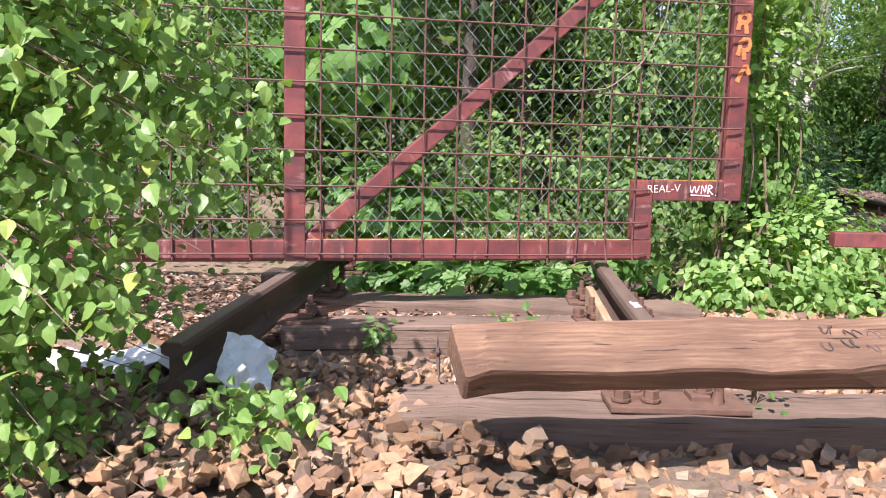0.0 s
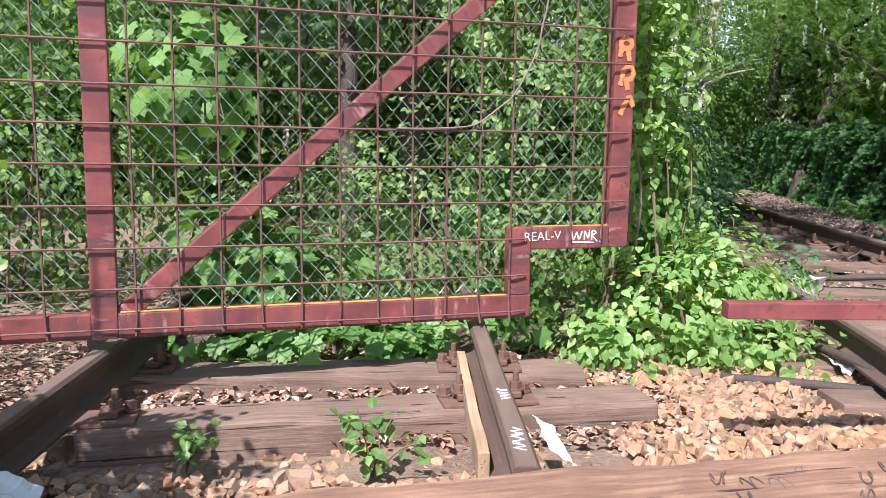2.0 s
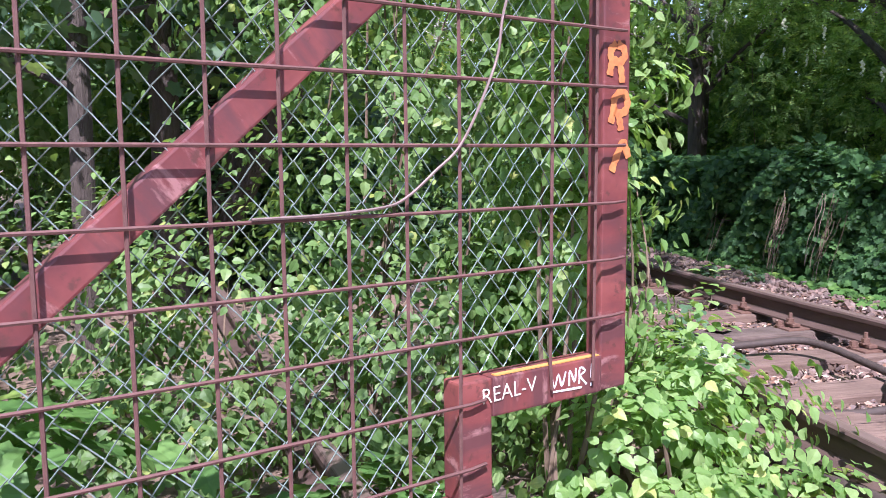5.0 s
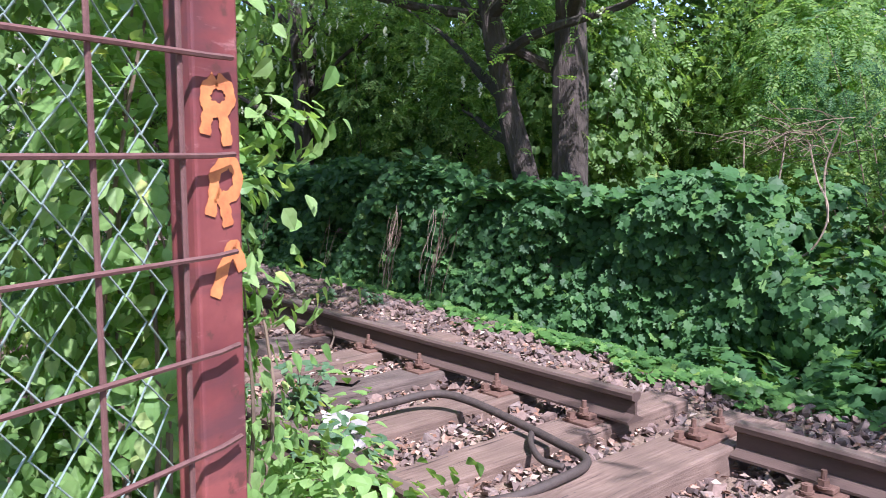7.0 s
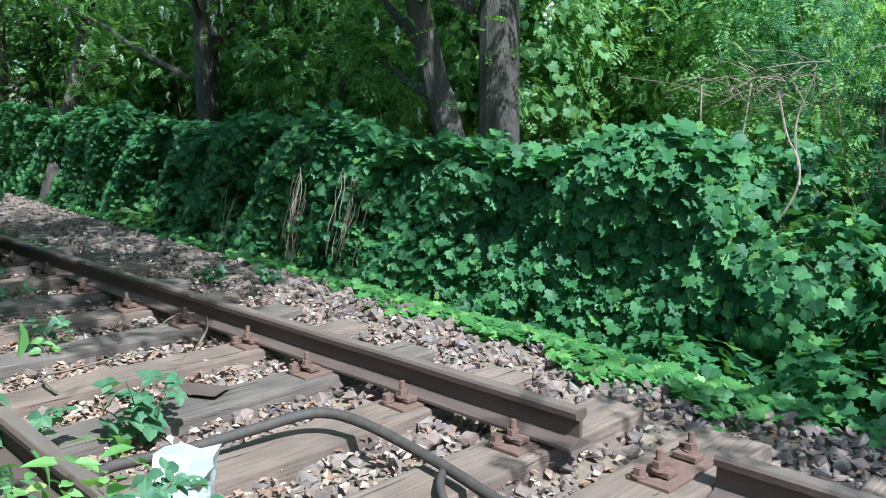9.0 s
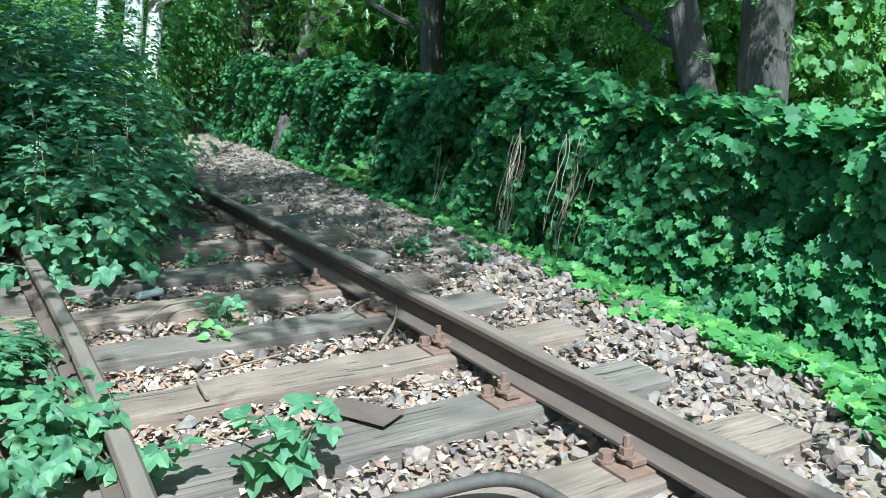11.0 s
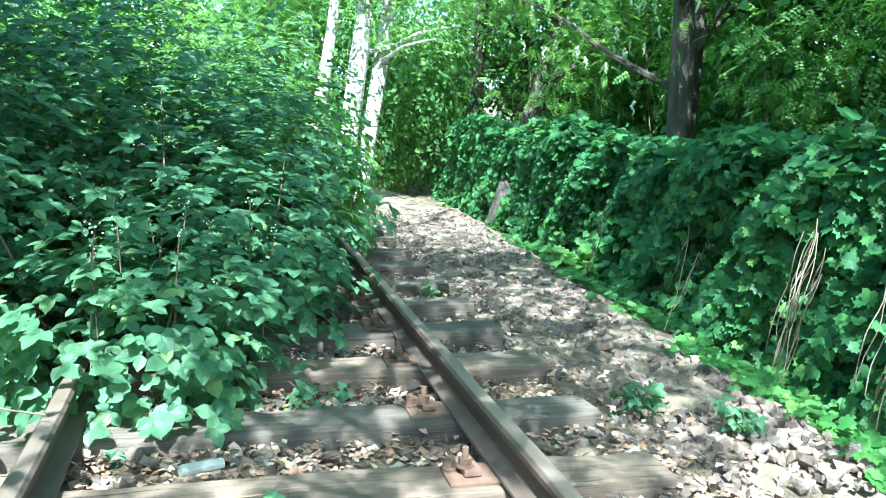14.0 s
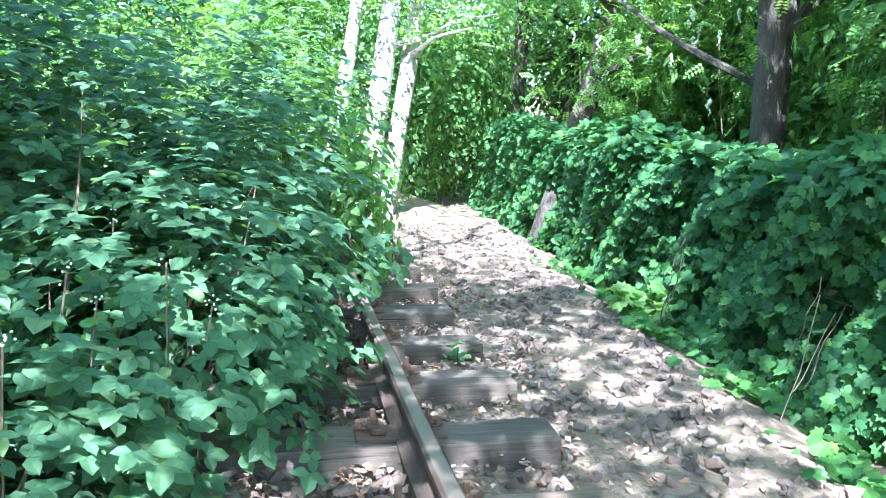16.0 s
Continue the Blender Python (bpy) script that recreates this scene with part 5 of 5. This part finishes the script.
PLASTER = plain("pink_plaster", (0.45, 0.33, 0.27), (0.58, 0.45, 0.38), 1.5, 0.9)
ROOFING = plain("pale_roof", (0.42, 0.46, 0.50), (0.55, 0.60, 0.65), 2.0, 0.6)
GLASS = plain("dark_window_glass", (0.05, 0.06, 0.07), (0.12, 0.14, 0.16), 1.0, 0.1)
FRAME = plain("white_window_frame", (0.70, 0.70, 0.70), (0.80, 0.80, 0.80), 3.0, 0.5)


def house(at, size, label):
    """A plain house far behind the trees: wall, roof and framed windows on its near side (-y)."""
    root = thing("house", at, label, "house")
    w, d, h = size
    bm = bmesh.new()
    box(bm, (w, d, h), (0, 0, h / 2), bevel=0.02)
    part("wall", bm, PLASTER, root)
    bm = bmesh.new()
    vs = [bm.verts.new(c) for c in ((-w / 2 - 0.4, -d / 2 - 0.4, h), (w / 2 + 0.4, -d / 2 - 0.4, h), (w / 2 + 0.4, d / 2 + 0.4, h), (-w / 2 - 0.4, d / 2 + 0.4, h), (-w / 2 - 0.4, 0, h + d * 0.35), (w / 2 + 0.4, 0, h + d * 0.35))]
    for f in ((0, 1, 5, 4), (3, 4, 5, 2), (0, 4, 3), (1, 2, 5), (0, 3, 2, 1)):
        bm.faces.new([vs[i] for i in f])
    part("roof", bm, ROOFING, root)
    for x in np.arange(-w / 2 + 1.6, w / 2 - 1, 2.4):
        for z in np.arange(1.4, h - 0.8, 2.8):
            bm = bmesh.new()
            box(bm, (1.25, 0.08, 1.45), (float(x), -d / 2 - 0.02, float(z)), bevel=0.01)
            win = part("window", bm, FRAME, root)
            bm = bmesh.new()
            for o in (-0.3, 0.3):
                box(bm, (0.52, 0.03, 1.25), (float(x) + o, -d / 2 - 0.06, float(z)), bevel=0.004)
            part("pane", bm, GLASS, win)


house(pose(14.5, 38, -0.4), (9, 6, 3.2), "pinkish rendered house with pale roof behind trees")
house(pose(34, 4, -0.4, 0, 0, -90), (16, 8, 9), "brownish apartment house with white windows behind trees")

# ---- ballast and litter, last ----
def stone_shape(seed):
    r = random.Random(seed)
    bm = bmesh.new()
    for sx in (-1, 1):
        for sy in (-1, 1):
            for sz in (-1, 1):
                bm.verts.new((sx * r.uniform(0.45, 1.0), sy * r.uniform(0.3, 0.85), sz * r.uniform(0.2, 0.6)))
    bm.verts.new((r.choice((-1, 1)) * r.uniform(0.9, 1.2), r.uniform(-0.3, 0.3), r.uniform(-0.3, 0.3)))
    h = bmesh.ops.convex_hull(bm, input=bm.verts)
    bmesh.ops.delete(bm, geom=list({g for g in h["geom_interior"] + h["geom_unused"] if isinstance(g, bmesh.types.BMVert)}), context="VERTS")
    bmesh.ops.triangulate(bm, faces=bm.faces)
    bm.verts.index_update()
    v, t = np.array([tuple(q.co) for q in bm.verts]), np.array([[q.index for q in f.verts] for f in bm.faces])
    bm.free()
    return v, t


SHAPES = [stone_shape(90 + k) for k in range(7)]


def turned(r, n):
    q = r.normal(size=(n, 4)) * np.array([1, 0.35, 0.35, 1])
    q /= np.linalg.norm(q, axis=1, keepdims=True)
    w, x, y, z = q.T
    return np.stack([np.stack([1 - 2 * (y * y + z * z), 2 * (x * y - z * w), 2 * (x * z + y * w)], 1), np.stack([2 * (x * y + z * w), 1 - 2 * (x * x + z * z), 2 * (y * z - x * w)], 1), np.stack([2 * (x * z - y * w), 2 * (y * z + x * w), 1 - 2 * (x * x + y * y)], 1)], 1)


def stones(name, p, s, mat, r):
    vs, ts, k = [], [], 0
    which = r.integers(0, len(SHAPES), len(p))
    for j, (v, t) in enumerate(SHAPES):
        i = which == j
        R = turned(r, int(i.sum()))
        w = np.einsum("nij,vj->nvi", R, v) * s[i][:, None, None] + p[i][:, None]
        vs.append(w.reshape(-1, 3))
        ts.append((t[None] + (np.arange(len(w)) * len(v))[:, None, None]).reshape(-1, 3) + k)
        k += len(w) * len(v)
    return np_mesh(name, np.concatenate(vs), np.concatenate(ts), mat)


def ballast(label, n, region, size, mat, seed, singles, heap=False):
    """Loose stones: those beside the walked line are pieces of their own, the rest one mesh."""
    root = thing("ballast_bed", pose(0, 0, 0), label, "ballast")
    r = np.random.default_rng(seed)
    x0, x1, y0, y1, slope = region
    y = r.uniform(y0, y1, n)
    x = x0 + 0.11 * y + r.uniform(0, 1, n) * (x1 - x0 + (slope - 0.11) * y) if slope else r.uniform(x0, x1, n)
    if heap:
        inside = (x < 0.4) & (y > -0.6)
        x, y = np.where(inside, r.uniform(0.5, 1.9, n), x), np.where(inside, r.uniform(-1.2, 0.15, n), y)
    s = r.uniform(size[0], size[1], n) * r.choice([0.7, 1.0, 1.0, 1.25], n)
    z = ground_z(x, y) + s * 0.35 + r.uniform(-0.01, 0.035, n)
    if not heap:
        z -= 0.03 * (x > far_rail(y) - 0.1) * np.clip((y - 4) / 1.5, 0, 1)
    if heap:
        z += 0.11 * np.exp(-((x + 0.45) / 0.17) ** 2 - ((y + 2.13) / 0.08) ** 2)
        z -= 0.045 * ((y > -1.15) & (y < 0.4) & (x < 0.45))
        z += 0.04 * ((y > -2.4) & (y < -1.25) & (x < -0.55))
        trough = np.clip((x + 0.55) / 0.25, 0, 1) * np.exp(-((y + 2.12) / 0.24) ** 4)
        z -= 0.028 * trough * (y < -1.6)
    p = np.stack([x, y, z], 1)
    near = np.zeros(n, bool)
    near[np.argsort(np.abs(x - singles[0]) + np.abs(y - singles[1]))[:300]] = True
    part_mesh("ballast_layer", stones("ballast_layer", p[~near], s[~near], mat, r), root, kind="stuff")
    shared = [np_mesh("stone", v, t, mat) for v, t in SHAPES]
    for q, k in zip(p[near], s[near]):
        ob = new("stone", shared[r.integers(0, len(shared))])
        ob.parent = root
        ob.matrix_local = pose(*q, r.uniform(-25, 25), r.uniform(-25, 25), r.uniform(0, 360)) @ Matrix.Scale(float(k), 4)


ballast("coarse angular ochre ballast stones in sunlight", 19000, (-2.3, 1.9, -4.4, 0.15, 0), (0.011, 0.033), STONE_OCHRE, 81, (-0.5, -2.0), True)
ballast("grey and pinkish ballast between the sleepers", 21000, (1.75, 4.55, -2.5, 14.0, 0.19), (0.014, 0.036), STONE_GREY, 82, (3.5, 4.5))


def litter():
    root = thing("leaf_litter", pose(0, 0, 0), "dry brown leaves and chips scattered over the track", "leaf litter")
    r = np.random.default_rng(83)
    n, k = 26000, 7000
    y = np.concatenate([r.uniform(-0.85, 0.6, k), np.where(r.uniform(0, 1, n - k) < 0.3, r.uniform(2.4, 5.6, n - k), r.uniform(-1, 11, n - k))])
    x = np.concatenate([r.uniform(-3.0, 0.8, k), 1.9 + r.beta(1, 1.6, n - k) * 2.6 + 0.1 * y[k:]])
    z = ground_z(x, y) + 0.025 + r.uniform(0, 0.035, n)
    f = np.stack([r.normal(0, 0.35, n), r.normal(0, 0.35, n), np.ones(n)], 1)
    part_mesh("dry_leaves", leaf_cloud("dry_leaves", np.stack([x, y, z], 1), f, r.uniform(0.02, 0.055, n), SIMPLE, LITTER, 0.0, r), root, kind="stuff")


litter()
